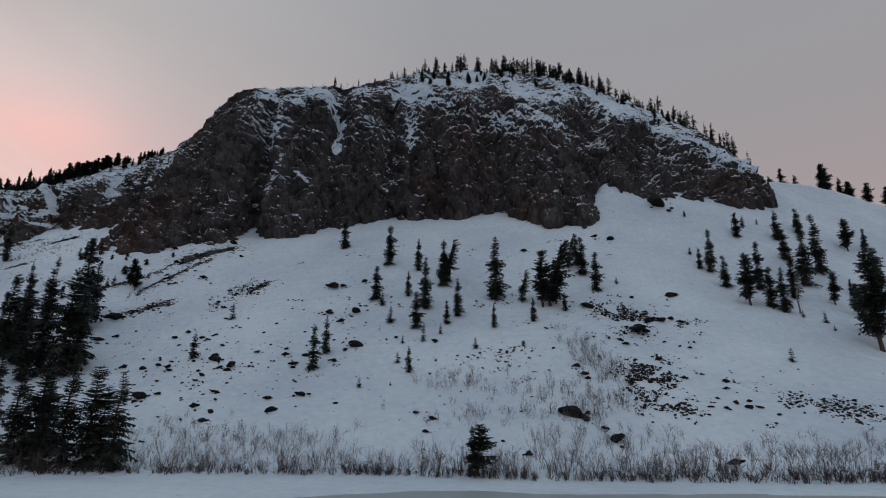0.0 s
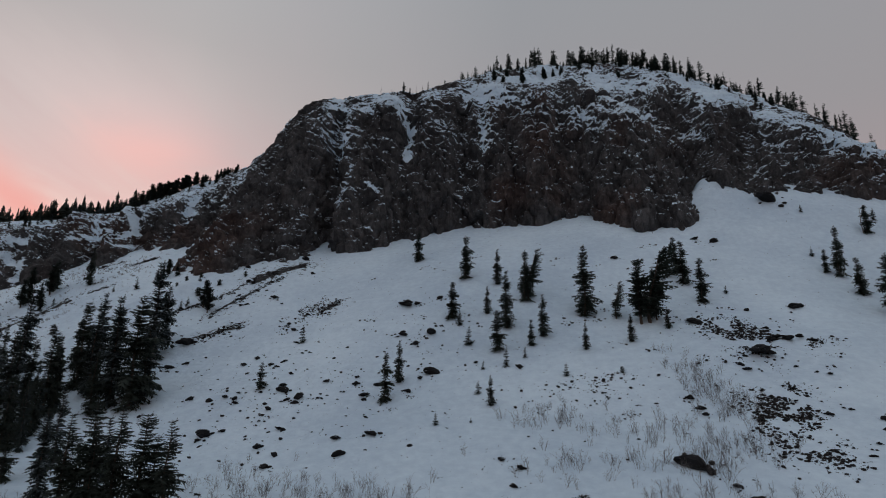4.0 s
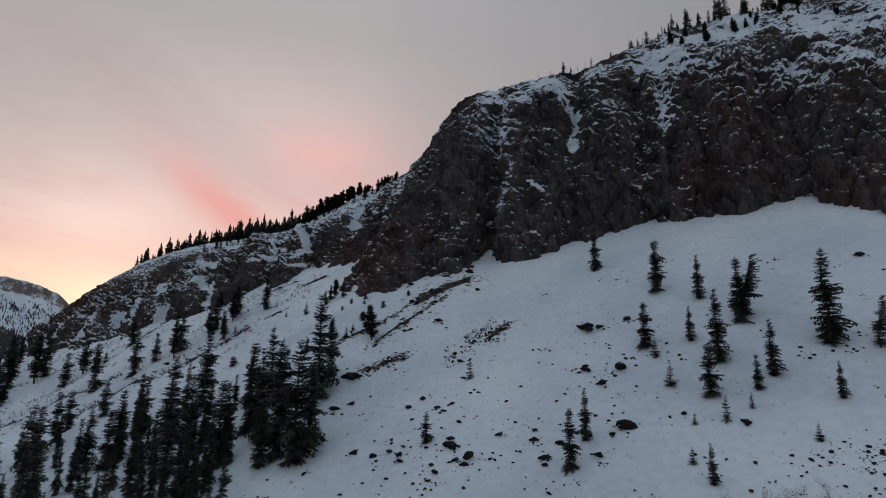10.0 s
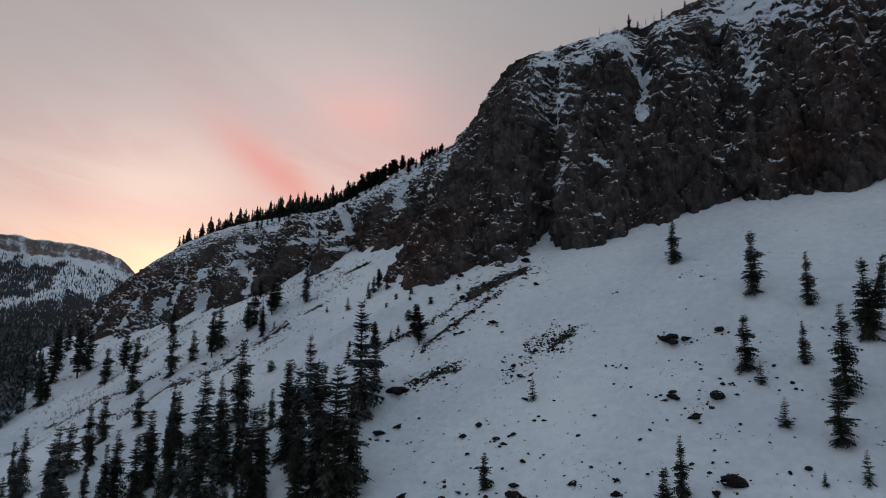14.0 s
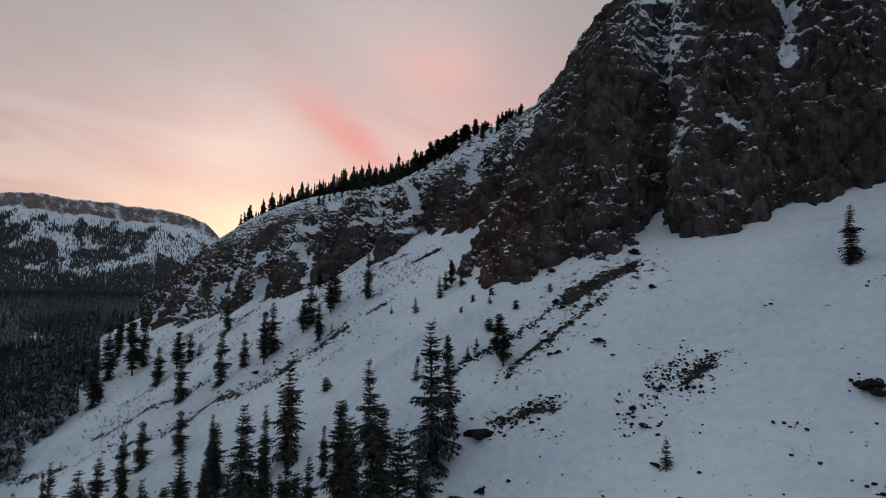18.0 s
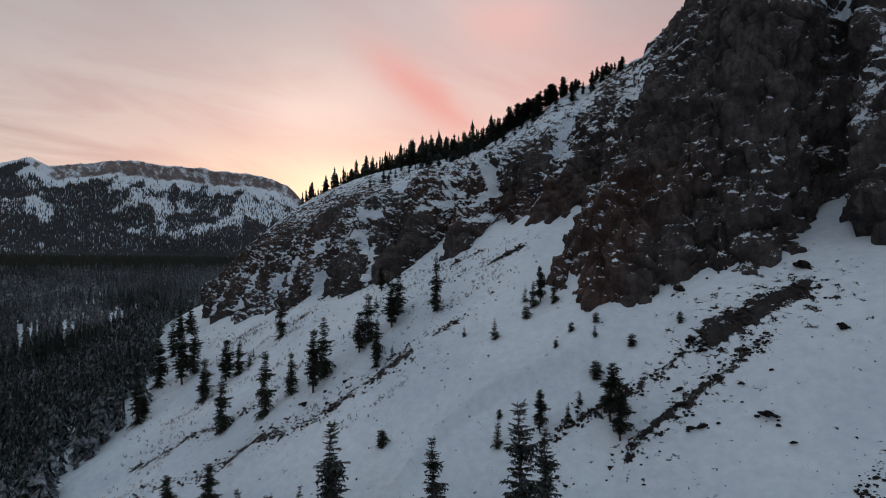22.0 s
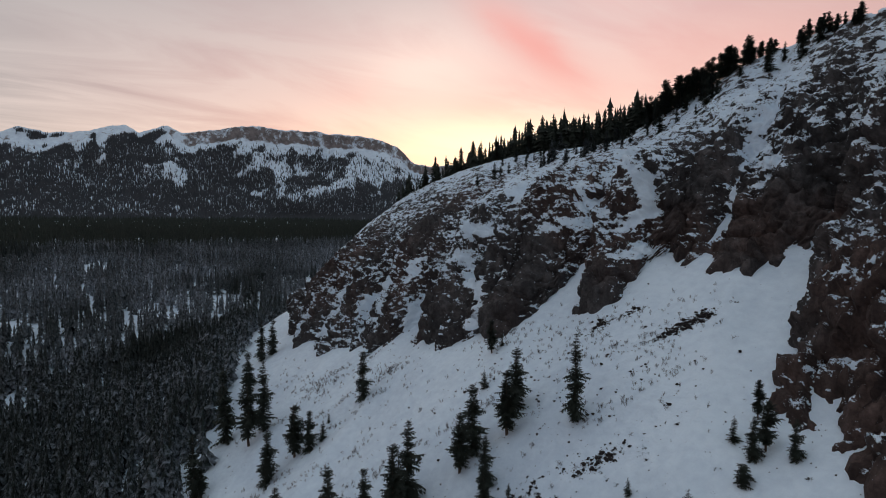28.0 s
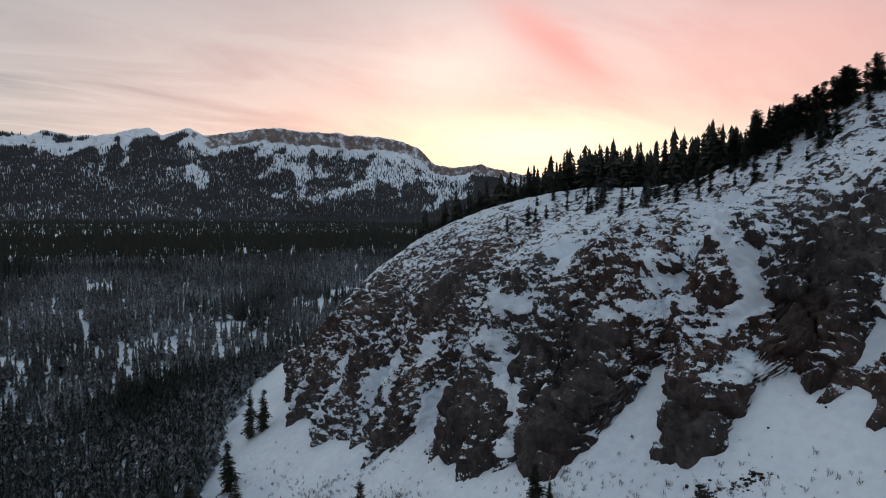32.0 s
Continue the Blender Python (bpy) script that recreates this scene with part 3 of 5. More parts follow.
def build_cliff():
    p, v, s = cliff_grid()
    down = np.gradient(p, axis=0)
    side = np.gradient(p, axis=1)
    n = np.cross(side, down)
    n /= np.linalg.norm(n, axis=-1, keepdims=True) + 1e-9
    n *= np.where((n[..., 1] > 0.2) & (n[..., 2] < 0.4), -1, 1)[..., None]
    n = np.where(n[..., 2:] < -0.3, -n, n)
    x, y, z = p[..., 0], p[..., 1], p[..., 2]
    V = np.broadcast_to(v[:, None], x.shape)
    wall = easy(-0.3, 0.05, V) * (1 - 0.55 * easy(1.0, 1.6, V)) * (1 - easy(1.85, 2.25, V))
    soft = 1 - easy(2.0, 2.5, V)
    west = easy(-130, -155, x)
    brow = 1 - easy(1.45, 1.95, V)
    prow = np.exp(-(((x + 100) / 17) ** 2))
    calm = 1 - 0.62 * easy(0.92, 1.3, V) * (1 - prow)
    main = 1 - west
    d = wall * (4.0 * ridged(x / 21, z / 90, y / 60, 3, 20) + 2.2 * ridged(x / 8, z / 34, y / 20, 4, 24)) * (0.35 + 0.65 * brow) * (1 - 0.5 * west)
    # ledges that tilt down to the east
    lift = z + 0.35 * x + 5 * cloudy(x / 26, z / 26, y / 26, 2, 31)
    saw = np.mod(lift / 7.5, 1.0)
    d = d + wall * 0.9 * main * (0.5 - saw) * easy(-0.1, 0.5, cloudy(x / 17, z / 17, 0, 2, 35))
    # blocks and pillars split by cracks
    wx, wz = x + 2.4 * cloudy(x / 6, z / 6, y / 6, 3, 37), z + 3.0 * cloudy(x / 6, z / 6, y / 6, 3, 38)
    own, edge = cells(wx / 6.5, y / 7.0, wz / 13.0, 3)
    d = d + wall * brow * calm * (1 - 0.30 * west) * (1.7 * own - 1.2 * (1 - easy(0, 0.16, edge)))
    own, edge = cells((wx + 0.25 * wz) / 2.4, y / 2.8, wz / 4.6, 4)
    d = d + (0.2 + 0.8 * wall) * soft * calm * (1 - 0.10 * west) * (0.95 * own - 0.5 * (1 - easy(0, 0.2, edge)))
    own, edge = cells(wx / 1.2, y / 1.3, wz / 1.7, 5)
    d = d + (0.15 + 0.85 * wall) * soft * 0.36 * calm * own
    d = d + (0.25 + 0.75 * wall) * soft * (1.0 * cloudy(x / 8, y / 8, z / 8, 3, 40) + 0.5 * cloudy(x / 2.2, y / 2.2, z / 2.6, 2, 43))
    # rock steps on the upper slopes and the ridge
    own, edge = cells(wx / 6.0, y / 6.0, wz / 5.0, 6)
    d = d + main * easy(0.9, 1.3, V) * (1 - easy(1.75, 1.98, V)) * (0.8 * own + 1.2 * ridged(x / 13, y / 13, z / 10, 3, 51))
    # the ridge in the west: steep ribs, with gullies between them that run down to the foot
    lean = x + 0.22 * z + 3.0 * cloudy(x / 18, z / 18, 0, 2, 55)
    rib = 1.15 * cloudy(lean / 15, z / 80, y / 90, 2, 57) + 0.75 * cloudy(lean / 6.0, z / 26, y / 40, 3, 59)
    d = d + west * wall * (0.3 + 0.7 * brow) * 5.0 * rib
    # a jagged brow
    d = d + main * easy(1.3, 1.8, V) * (1 - easy(2.1, 2.45, V)) * (1.3 * ridged(x / 6, y / 9, z / 9, 3, 61) + 0.5 * cells(x / 2.2, y / 2.4, z / 2.0, 8)[0]) * (0.55 + 0.45 * easy(-30, -60, x))
    for x0, x1, deep, half, lo, hi in GROOVES:
        mid = x0 + (x1 - x0) * np.clip(V / 2, 0, 1) + 1.5 * cloudy(z / 9, 0 * z + x0, 0, 2, 60)
        d = d - deep * np.exp(-(((x - mid) / half) ** 2)) * easy(lo - 0.05, lo + 0.15, V) * (1 - easy(hi - 0.2, hi + 0.1, V))
    for x0, deep, half, hi in BULGES:
        d = d + deep * np.exp(-(np.abs((x - x0) / half) ** 3)) * (1 - easy(hi * 0.45, hi, V)) * (1 + 0.55 * cloudy(x / 6, z / 8, 0, 3, 66))
    p = p + n * d[..., None]
    # where snow stays: couloirs, the upper slopes, the broken ridge in the west
    big = cloudy((x + 0.5 * z) / 16, z / 22, y / 30, 3, 71)
    held = main * (-0.05 - 0.34 * prow * easy(0.35, 0.7, V) + 0.05 * easy(0.15, 0.4, V) + 0.18 * easy(0.5, 0.85, V) + 0.22 * easy(0.85, 1.2, V) - 0.15 * easy(1.4, 1.8, V) + 0.6 * big * easy(0.5, 0.85, V) + 0.15 * big)
    held = held - 0.03 * main * easy(0.6, 0.3, V) * np.exp(-(((x + 108) / 20) ** 2))
    held = held + west * (0.10 + 0.12 * easy(0.3, 0.9, V) + 0.06 * easy(1.1, 1.5, V) - 0.26 * rib * (1 - 0.5 * easy(1.0, 1.5, V)) + 0.16 * big + 0.08 * easy(-225, -250, x) * easy(0.35, 0.6, V) - 0.26 * easy(-225, -245, x) * easy(0.8, 1.05, V) * (1 - easy(1.75, 1.95, V)) + 0.10 * easy(0.12, 0.0, V)) + 0.5 * easy(1.95, 2.15, V)
    held = held + 0.10 * easy(-172, -164, x) * easy(-132, -140, x) * easy(0.95, 1.15, V)
    for x0, z0, x1, z1, half, much in WALL_SNOW + RIDGE_SNOW + CHUTE_SNOW + RIDGE_ROCK:
        dx, dz = x1 - x0, z1 - z0
        w = np.clip(((p[..., 0] - x0) * dx + (p[..., 2] - z0) * dz) / (dx * dx + dz * dz + 1e-6), 0, 1)
        off = np.hypot(p[..., 0] - x0 - w * dx, p[..., 2] - z0 - w * dz)
        held = held + much * np.exp(-((off / half) ** 2))
    me = sheet_mesh("cliff", p[::-1])
    note(me, "snow_held", held[::-1])
    note(me, "rusty", (0.13 * west + 0.24 * np.exp(-(((x + 114) / 15) ** 2)) * easy(0.7, 0.4, V) + 0.11 * np.exp(-(((x - 30) / 26) ** 2)))[::-1])
    return me, p


# snow lying in couloirs and on wide ledges of the wall: x, z from, x, z to, half width, amount
WALL_SNOW = [(-56, 151, -45, 132, 2.2, 1.1), (-45, 132, -46, 116, 1.5, 1.2), (-80, 150, -72, 128, 3.6, 0.6), (-73, 128, -75, 119, 1.6, 0.7), (-60, 103, -55, 100, 1.3, 0.7), (-15, 130, -14, 121, 1.5, 0.9), (-68, 112, -71, 96, 2.5, 0.3),
             (15, 176, 12, 160, 4.0, 0.7), (34, 170, 37, 155, 3.2, 0.9), (-40, 153, -8, 152, 3.0, 0.5), (-10, 164, 10, 163, 2.5, 0.5), (75, 140, 92, 160, 4.0, 0.6), (74, 158, 96, 150, 3.0, 0.6), (100, 158, 118, 142, 3.0, 0.7), (64, 128, 72, 120, 2.0, 0.4), (120, 132, 128, 126, 2.5, 0.7)]
# the same on the western ridge: two long gullies, chutes between the ribs, ledges
RIDGE_SNOW = [(-184, 111, -172, 100.5, 0.9, 0.9), (-172, 100.5, -169.4, 93, 1.0, 0.9), (-169.4, 93, -171, 89.5, 1.2, 0.8), (-151.4, 114, -152.7, 106, 1.5, 0.9), (-152.7, 106, -152.7, 92, 1.0, 0.9), (-225, 90, -215, 87.4, 2.4, 0.8), (-222, 82.6, -210, 76.2, 1.5, 0.9), (-210, 76.2, -201, 74, 1.8, 1.0),
              (-237, 77, -236, 76, 2.2, 0.8), (-247, 71, -256, 65, 2.0, 0.8), (-277, 67.5, -276, 66, 2.0, 0.6), (-219.5, 100.4, -208, 96.4, 1.3, 0.7), (-188, 97, -183, 94.8, 2.0, 0.7), (-178, 92.5, -193, 88.6, 1.5, 0.5), (-167, 84.5, -162, 84, 2.4, 0.9), (-145, 102, -146.5, 97, 1.8, 0.7)]
CHUTE_SNOW = [(-226, 58, -229, 68, 2.0, 1.0), (-197, 66, -201, 74, 2.0, 1.0), (-250, 56, -255, 66, 2.4, 0.9), (-269, 54, -273, 64, 2.2, 0.9), (-180, 72, -181, 79, 1.8, 0.9), (-294, 52, -297, 62, 2.0, 0.7), (-240, 60, -244, 68, 1.2, 0.6)]
# bare faces of the ridge where no snow holds
RIDGE_ROCK = [(-163, 86, -160, 104, 6.5, -0.45), (-146, 84, -146, 95, 5.5, -0.45), (-139, 84, -138, 96, 4.0, -0.5), (-188, 70, -190, 84, 6.0, -0.36), (-209, 80, -209, 80.5, 4.0, -0.7), (-215, 62, -213, 72, 6.0, -0.36), (-202, 64, -204, 72, 4.0, -0.3), (-219, 94, -222, 98, 5.0, -0.3),
              (-242, 84, -243, 88, 5.0, -0.35), (-262, 68, -266, 78, 6.0, -0.35), (-235, 57, -240, 66, 4.0, -0.4), (-303, 60, -298, 72, 6.0, -0.25), (-287, 51, -285, 60, 4.0, -0.25), (-169, 73, -168, 80, 5.0, -0.42)]
cliff_mesh, CLIFF_POINTS = build_cliff()
thing("cliff", cliff_mesh, CLIFF, "dark volcanic cliff band with snow on ledges and couloirs", "cliff", kind="structure")

# ---- trees ----
CREST_ROW = 14 + 120 + 100


class Pile:
    """Gathers triangles of many pieces into one mesh."""

    def __init__(self):
        self.v, self.f, self.n = [], [], 0

    def add(self, verts, faces):
        verts, faces = np.asarray(verts, float), np.asarray(faces, int)
        self.v.append(verts)
        self.f.append(faces + self.n)
        self.n += len(verts)

    def mesh(self, name, smooth=False):
        return solid_mesh(name, np.concatenate(self.v), np.concatenate(self.f), smooth)


def tube(path, radii, sides=5):
    """A tapered stem along a path, as triangles."""
    path = np.asarray(path, float)
    a = np.linspace(0, 2 * np.pi, sides, endpoint=False)
    way = np.gradient(path, axis=0)
    way /= np.linalg.norm(way, axis=1, keepdims=True)
    ref = np.where(np.abs(way[:, 2:]) > 0.8, np.array([[1.0, 0, 0]]), np.array([[0, 0, 1.0]]))
    u = np.cross(way, ref)
    u /= np.linalg.norm(u, axis=1, keepdims=True)
    w = np.cross(way, u)
    ring = path[:, None] + np.asarray(radii)[:, None, None] * (np.cos(a)[None, :, None] * u[:, None] + np.sin(a)[None, :, None] * w[:, None])
    n = len(path)
    faces = []
    for i in range(n - 1):
        for k in range(sides):
            p, q = i * sides + k, i * sides + (k + 1) % sides
            faces += [(p, q, q + sides), (p, q + sides, p + sides)]
    return ring.reshape(-1, 3), faces


def frond(rng, start, turn, length, droop, wide, parts=5):
    """One bough: a drooping stem with ragged sprays of needles to both sides and hanging under it."""
    c, s = math.cos(turn), math.sin(turn)
    stem = []
    for i in range(parts + 1):
        w = i / parts
        stem.append((length * w, 0.05 * length * rng.uniform(-1, 1) * w, -droop * length * w ** 1.5 + 0.12 * length * w * (1 - w)))
    verts, faces = list(stem), []
    for i in range(parts):
        w = (i + 0.6) / parts
        p, q = stem[i], stem[i + 1]
        for side in (1, -1):
            if rng.random() < 0.1:
                continue
            half = wide * length * (0.45 + 0.55 * min(1, 2.2 * w)) * (1.15 - 0.75 * w) * rng.uniform(0.6, 1.3)
            k = len(verts)
            verts.append((q[0] + half * rng.uniform(0.2, 0.8), q[1] + side * half, q[2] - half * rng.uniform(0.15, 0.7)))
            faces.append((i, i + 1, k) if side > 0 else (i + 1, i, k))
        k = len(verts)
        deep = wide * length * rng.uniform(0.35, 0.85) * (1.1 - 0.7 * w)
        verts.append(((p[0] + q[0]) / 2 + deep * rng.uniform(-0.1, 0.5), p[1] + deep * rng.uniform(-0.4, 0.4), q[2] - deep))
        faces.append((i, k, i + 1))
    v = np.array(verts)
    out = np.stack([v[:, 0] * c - v[:, 1] * s, v[:, 0] * s + v[:, 1] * c, v[:, 2]], 1) + start
    return out, faces


def conifer(seed, kind="fir", whorls=26, per=6):
    """Trunk and crown of a tree 10 m tall. kind: fir, pine, flag (wind-bent), young, bush, snag."""
    rng = random.Random(seed)
    trunk, crown = Pile(), Pile()
    lean = (rng.uniform(-0.15, 0.5), rng.uniform(-0.25, 0.25))
    if kind == "flag":
        lean = (2.5, 0.2)
    if kind in ("young", "bush"):
        lean = (lean[0] * 0.5, lean[1] * 0.5)

    def axis(z):
        w = (z / 10) ** 2
        wob = 0.12 * math.sin(z * 0.9 + seed)
        return np.array([lean[0] * w + wob, lean[1] * w + 0.1 * math.cos(z * 1.1 + seed), z])

    girth = {"fir": 0.19, "pine": 0.24, "flag": 0.2, "young": 0.16, "bush": 0.14, "snag": 0.17}[kind]
    zs = np.linspace(-0.6, 9.7 if kind != "snag" else 9.2, 12)
    trunk.add(*tube([axis(z) for z in zs], [girth * max(0.08, 1 - max(z, 0) / 10.2) ** 0.9 * (1.25 if z < 0.3 else 1) for z in zs], 7))
    low = {"fir": 0.45, "pine": 1.7, "flag": 1.2, "young": 0.15, "bush": 0.1, "snag": 2.0}[kind]
    if kind == "snag":
        for _ in range(26):
            z, a = rng.uniform(low, 8.8), rng.uniform(0, 6.28)
            ln = rng.uniform(0.3, 1.3) * (1.2 - z / 11)
            p = axis(z)
            tip = p + np.array([math.cos(a) * ln, math.sin(a) * ln, rng.uniform(-0.35, 0.25) * ln])
            trunk.add(*tube([p, (p + tip) / 2 + (0, 0, 0.06), tip], [0.05, 0.035, 0.012], 4))
        return trunk, None
    gaps = [(rng.uniform(0, 6.28), rng.uniform(low, 9)) for _ in range(5 if kind in ("pine", "flag") else 3)]
    for i in range(whorls):
        w = (i + rng.uniform(-0.4, 0.4)) / whorls
        z = low + (9.75 - low) * min(max(w, 0), 1)
        t = (z - low) / (9.9 - low)
        if kind == "fir":
            reach = 1.95 * (1 - t) ** 0.55 * (0.74 + 0.26 * min(1, t * 4)) + 0.16
        elif kind == "pine":
            reach = 2.0 * (1 - t ** 1.7) ** 0.7 * (0.5 + 0.5 * min(1, t * 3.0)) + 0.22
        elif kind == "flag":
            reach = 1.7 * (1 - t) ** 0.5 * (0.7 + 0.3 * min(1, t * 4)) + 0.3
        elif kind == "young":
            reach = 2.5 * (1 - t) ** 0.85 + 0.2
        else:
            reach = 5.2 * math.sqrt(max(0.02, 1 - (2 * t - 0.75) ** 2 / 1.6)) * 0.75
        reach *= rng.uniform(0.62, 1.16) * (1 + 0.2 * math.sin(2.3 * z + 1.7 * seed) * (kind in ("fir", "pine")))
        for k in range(per):
            a = 6.2832 * (k + 0.5 * (i % 2)) / per + rng.uniform(-0.45, 0.45)
            near = min(abs((a - g + 3.14) % 6.28 - 3.14) / 0.7 + abs(z - h) / 1.1 for g, h in gaps)
            ln = reach * rng.uniform(0.66, 1.22) * (0.35 if near < 0.9 else 1.0)
            if kind in ("fir", "pine"):
                ln *= 0.92 + 0.3 * math.cos(a) * (0.4 + 0.6 * t)
            if kind == "flag":
                ln *= 0.5 + 1.0 * max(0.0, 0.5 + 0.5 * math.cos(a - 0.1)) * (0.55 + 0.6 * t)
                if t > 0.45 and math.cos(a) < -0.2:
                    continue
            if rng.random() < (0.12 if kind != "young" else 0.04):
                continue
            droop = rng.uniform(0.12, 0.5) - 0.55 * t * (kind != "bush") + (0.0 if kind == "fir" else -0.12)
            crown.add(*frond(rng, axis(z), a, ln, droop, rng.uniform(0.31, 0.46) + (0.06 if kind in ("pine", "bush") else 0)))
    crown.add(*frond(rng, axis(9.3), 0.3, 0.5, -1.2, 0.3))
    return trunk, crown


TREE_KINDS = {}


def tree_kind(name, kind, seed, whorls=26, per=6, needles=None, label="", mesh_label="fir_tree"):
    trunk, crown = conifer(seed, kind, whorls, per)
    base = new(mesh_label)
    base.empty_display_size = 0.5
    if crown is None:
        thing("trunk", trunk.mesh("trunk", True), GREY_WOOD, parent=base)
    else:
        thing("trunk", trunk.mesh("trunk", True), BARK, parent=base)
        thing("crown", crown.mesh("crown"), needles or NEEDLES, parent=base)
    tagged(base, label, "tree")
    TREE_KINDS[name] = [base, False]
    return base


def plant(name, x, y, h, group="", wide=1.0, turn=None, z=None, label="", sink=0.15):
    """A tree of that kind, h metres tall, on the ground at x, y."""
    base, used = TREE_KINDS[name]
    rng = random.Random(int(x * 131 + y * 977))
    if z is None:
        z = float(land(np.array([x]), np.array([y]))[0])
    k = h / 10
    turn = rng.uniform(-0.9, 0.9) if turn is None else turn
    wide = wide * rng.uniform(0.85, 1.15)
    m = Matrix.LocRotScale((x, y, z - sink * min(1, k) - 0.25 * k), Euler((0, 0, turn)), None)
    if used:
        ob = copy_thing(base, m)
    else:
        ob = base
        TREE_KINDS[name][1] = True
        ob.matrix_basis = m
    ob.scale = (k * wide, k * wide, k)
    tagged(ob, label, group=group)
    return ob


GREY_WOOD = plain("grey_wood", (0.12, 0.11, 0.10), (0.24, 0.22, 0.20), 2.5, 0.9, 0.5, (1, 1, 0.2))


def frosted_needles(name, least, most):
    m, t, s = material(name, 0.85)
    pos = place(t)
    a = node(t, "ShaderNodeTexNoise", Vector=pos, Scale=0.9, Detail=4.0, Roughness=0.65).outputs["Fac"]
    isle = t.nodes.new("ShaderNodeNewGeometry").outputs["Random Per Island"]
    nz = node(t, "ShaderNodeSeparateXYZ", i0=t.nodes.new("ShaderNodeNewGeometry").outputs["Normal"]).outputs[2]
    green = ramp(t, calc(t, "ADD", calc(t, "MULTIPLY", a, 0.6), calc(t, "MULTIPLY", isle, 0.4)), [(0.2, (0.009, 0.0145, 0.0135)), (0.8, (0.026, 0.039, 0.035))])
    frost = calc(t, "MULTIPLY", calc(t, "SUBTRACT", calc(t, "ADD", calc(t, "MULTIPLY", calc(t, "ABSOLUTE", nz), 0.28), a), least), 3.0, clamp=True)
    broad = node(t, "ShaderNodeTexNoise", Vector=pos, Scale=0.012, Detail=2.0).outputs["Fac"]
    frost = calc(t, "MULTIPLY", frost, calc(t, "MULTIPLY", calc(t, "SUBTRACT", broad, 0.285), 3.2, clamp=True))
    t.links.new(blend(t, calc(t, "MULTIPLY", frost, most), green, (0.53, 0.62, 0.73)), s.inputs["Base Color"])
    relief(t, s, a, 0.4, 0.1)
    return m


FROSTED = frosted_needles("frosted_needles", 0.475, 0.82)
BRUSHED = frosted_needles("lightly_frosted_needles", 0.68, 0.55)
DUSTED = frosted_needles("dusted_needles", 0.57, 0.68)
for k in range(5):
    tree_kind(f"fir{k}", "fir", 11 + k, 44, 11, label="tall dark green fir standing in snow")
for k in range(3):
    tree_kind(f"frost{k}", "fir", 31 + k, 44, 11, needles=BRUSHED, label="tall dark fir with frost on its boughs")
for k in range(3):
    tree_kind(f"pine{k}", "pine", 51 + k, 38, 12, label="broad dark pine with layered boughs on the snow slope", mesh_label="pine_tree")
for k in range(2):
    tree_kind(f"flag{k}", "flag", 71 + k, 38, 10, label="wind-bent pine with boughs streaming to one side", mesh_label="wind_bent_pine")
for k in range(3):
    tree_kind(f"young{k}", "young", 81 + k, 22, 9, label="small young conifer poking out of the snow", mesh_label="young_conifer")
tree_kind("bush0", "bush", 91, 14, 13, label="low rounded dwarf pine on the snow", mesh_label="dwarf_pine")
tree_kind("snag0", "snag", 95, label="dead grey snag with broken branch stubs", mesh_label="dead_tree")

WEST_TREES = [(-190, 164, 14), (-178, 169, 15.4), (-175, 174, 9.8), (-170, 180, 15), (-174, 180, 6.4), (-166, 190, 12), (-158, 186, 8.4), (-151, 199, 14.3), (-164, 198, 11.1), (-184, 210, 7.3), (-214, 195, 11.9), (-176, 201, 3.8), (-183, 212, 3.0), (-242, 181, 18.9),
    (-218, 173, 12.5), (-218, 179, 12.6), (-214, 181, 9.5), (-213, 184, 4.5), (-218, 188, 2.5), (-299, 200, 15.4), (-298, 204, 12.7), (-252, 174, 20.9), (-234, 163, 7.1), (-152, 185, 3.1), (-162, 194, 11.1), (-165, 186, 10.2), (-155, 183, 7.9), (-168, 176, 15), (-240, 176, 19.0), (-235, 162, 16.7), (-274, 188, 13.8)]
GROVE = [(-94, 154, 25.7), (-96, 161, 15.6), (-129, 152, 20.2), (-127, 140, 20.1), (-162, 148, 9.7), (-139, 142, 13.9), (-169, 143, 11.2), (-110, 155, 17.2), (-104, 141, 20.6), (-98, 138, 21), (-90, 135, 24.7), (-84, 132, 25.2), 
    (-118, 137, 17.1), (-102, 130, 17.8), (-134, 132, 15.5), (-131, 127, 12.9), (-168, 124, 15.7), (-150, 122, 15.3), (-159, 129, 12.2), (-137, 126, 14.4), (-98, 145, 18.1), (-126, 131, 14.4), (-114, 128, 19.5), (-85, 138, 17.6)]
HOLLOW_TREES = [(-124, 202, 6.5), (-128, 202, 3.5), (-120, 201, 5.3), (-124, 197, 2.7), (-136, 191, 2.6), (-127, 190, 4.3), (-107, 194, 1.9), (-105, 191, 2.5), (-110, 191, 1.8), (-111, 188, 1.5), (-99, 192, 2.2), (-93, 197, 2), 
    (-102, 185, 3), (-97, 180, 9), (-106, 175, 7), (-102, 180, 2.4), (-115, 176, 1.5), (-112, 172, 4.6), (-102, 177, 3.3), (-135, 167, 3.1), (-127, 206, 5.5), (-125, 200, 5.7), (-94, 177, 7.8)]
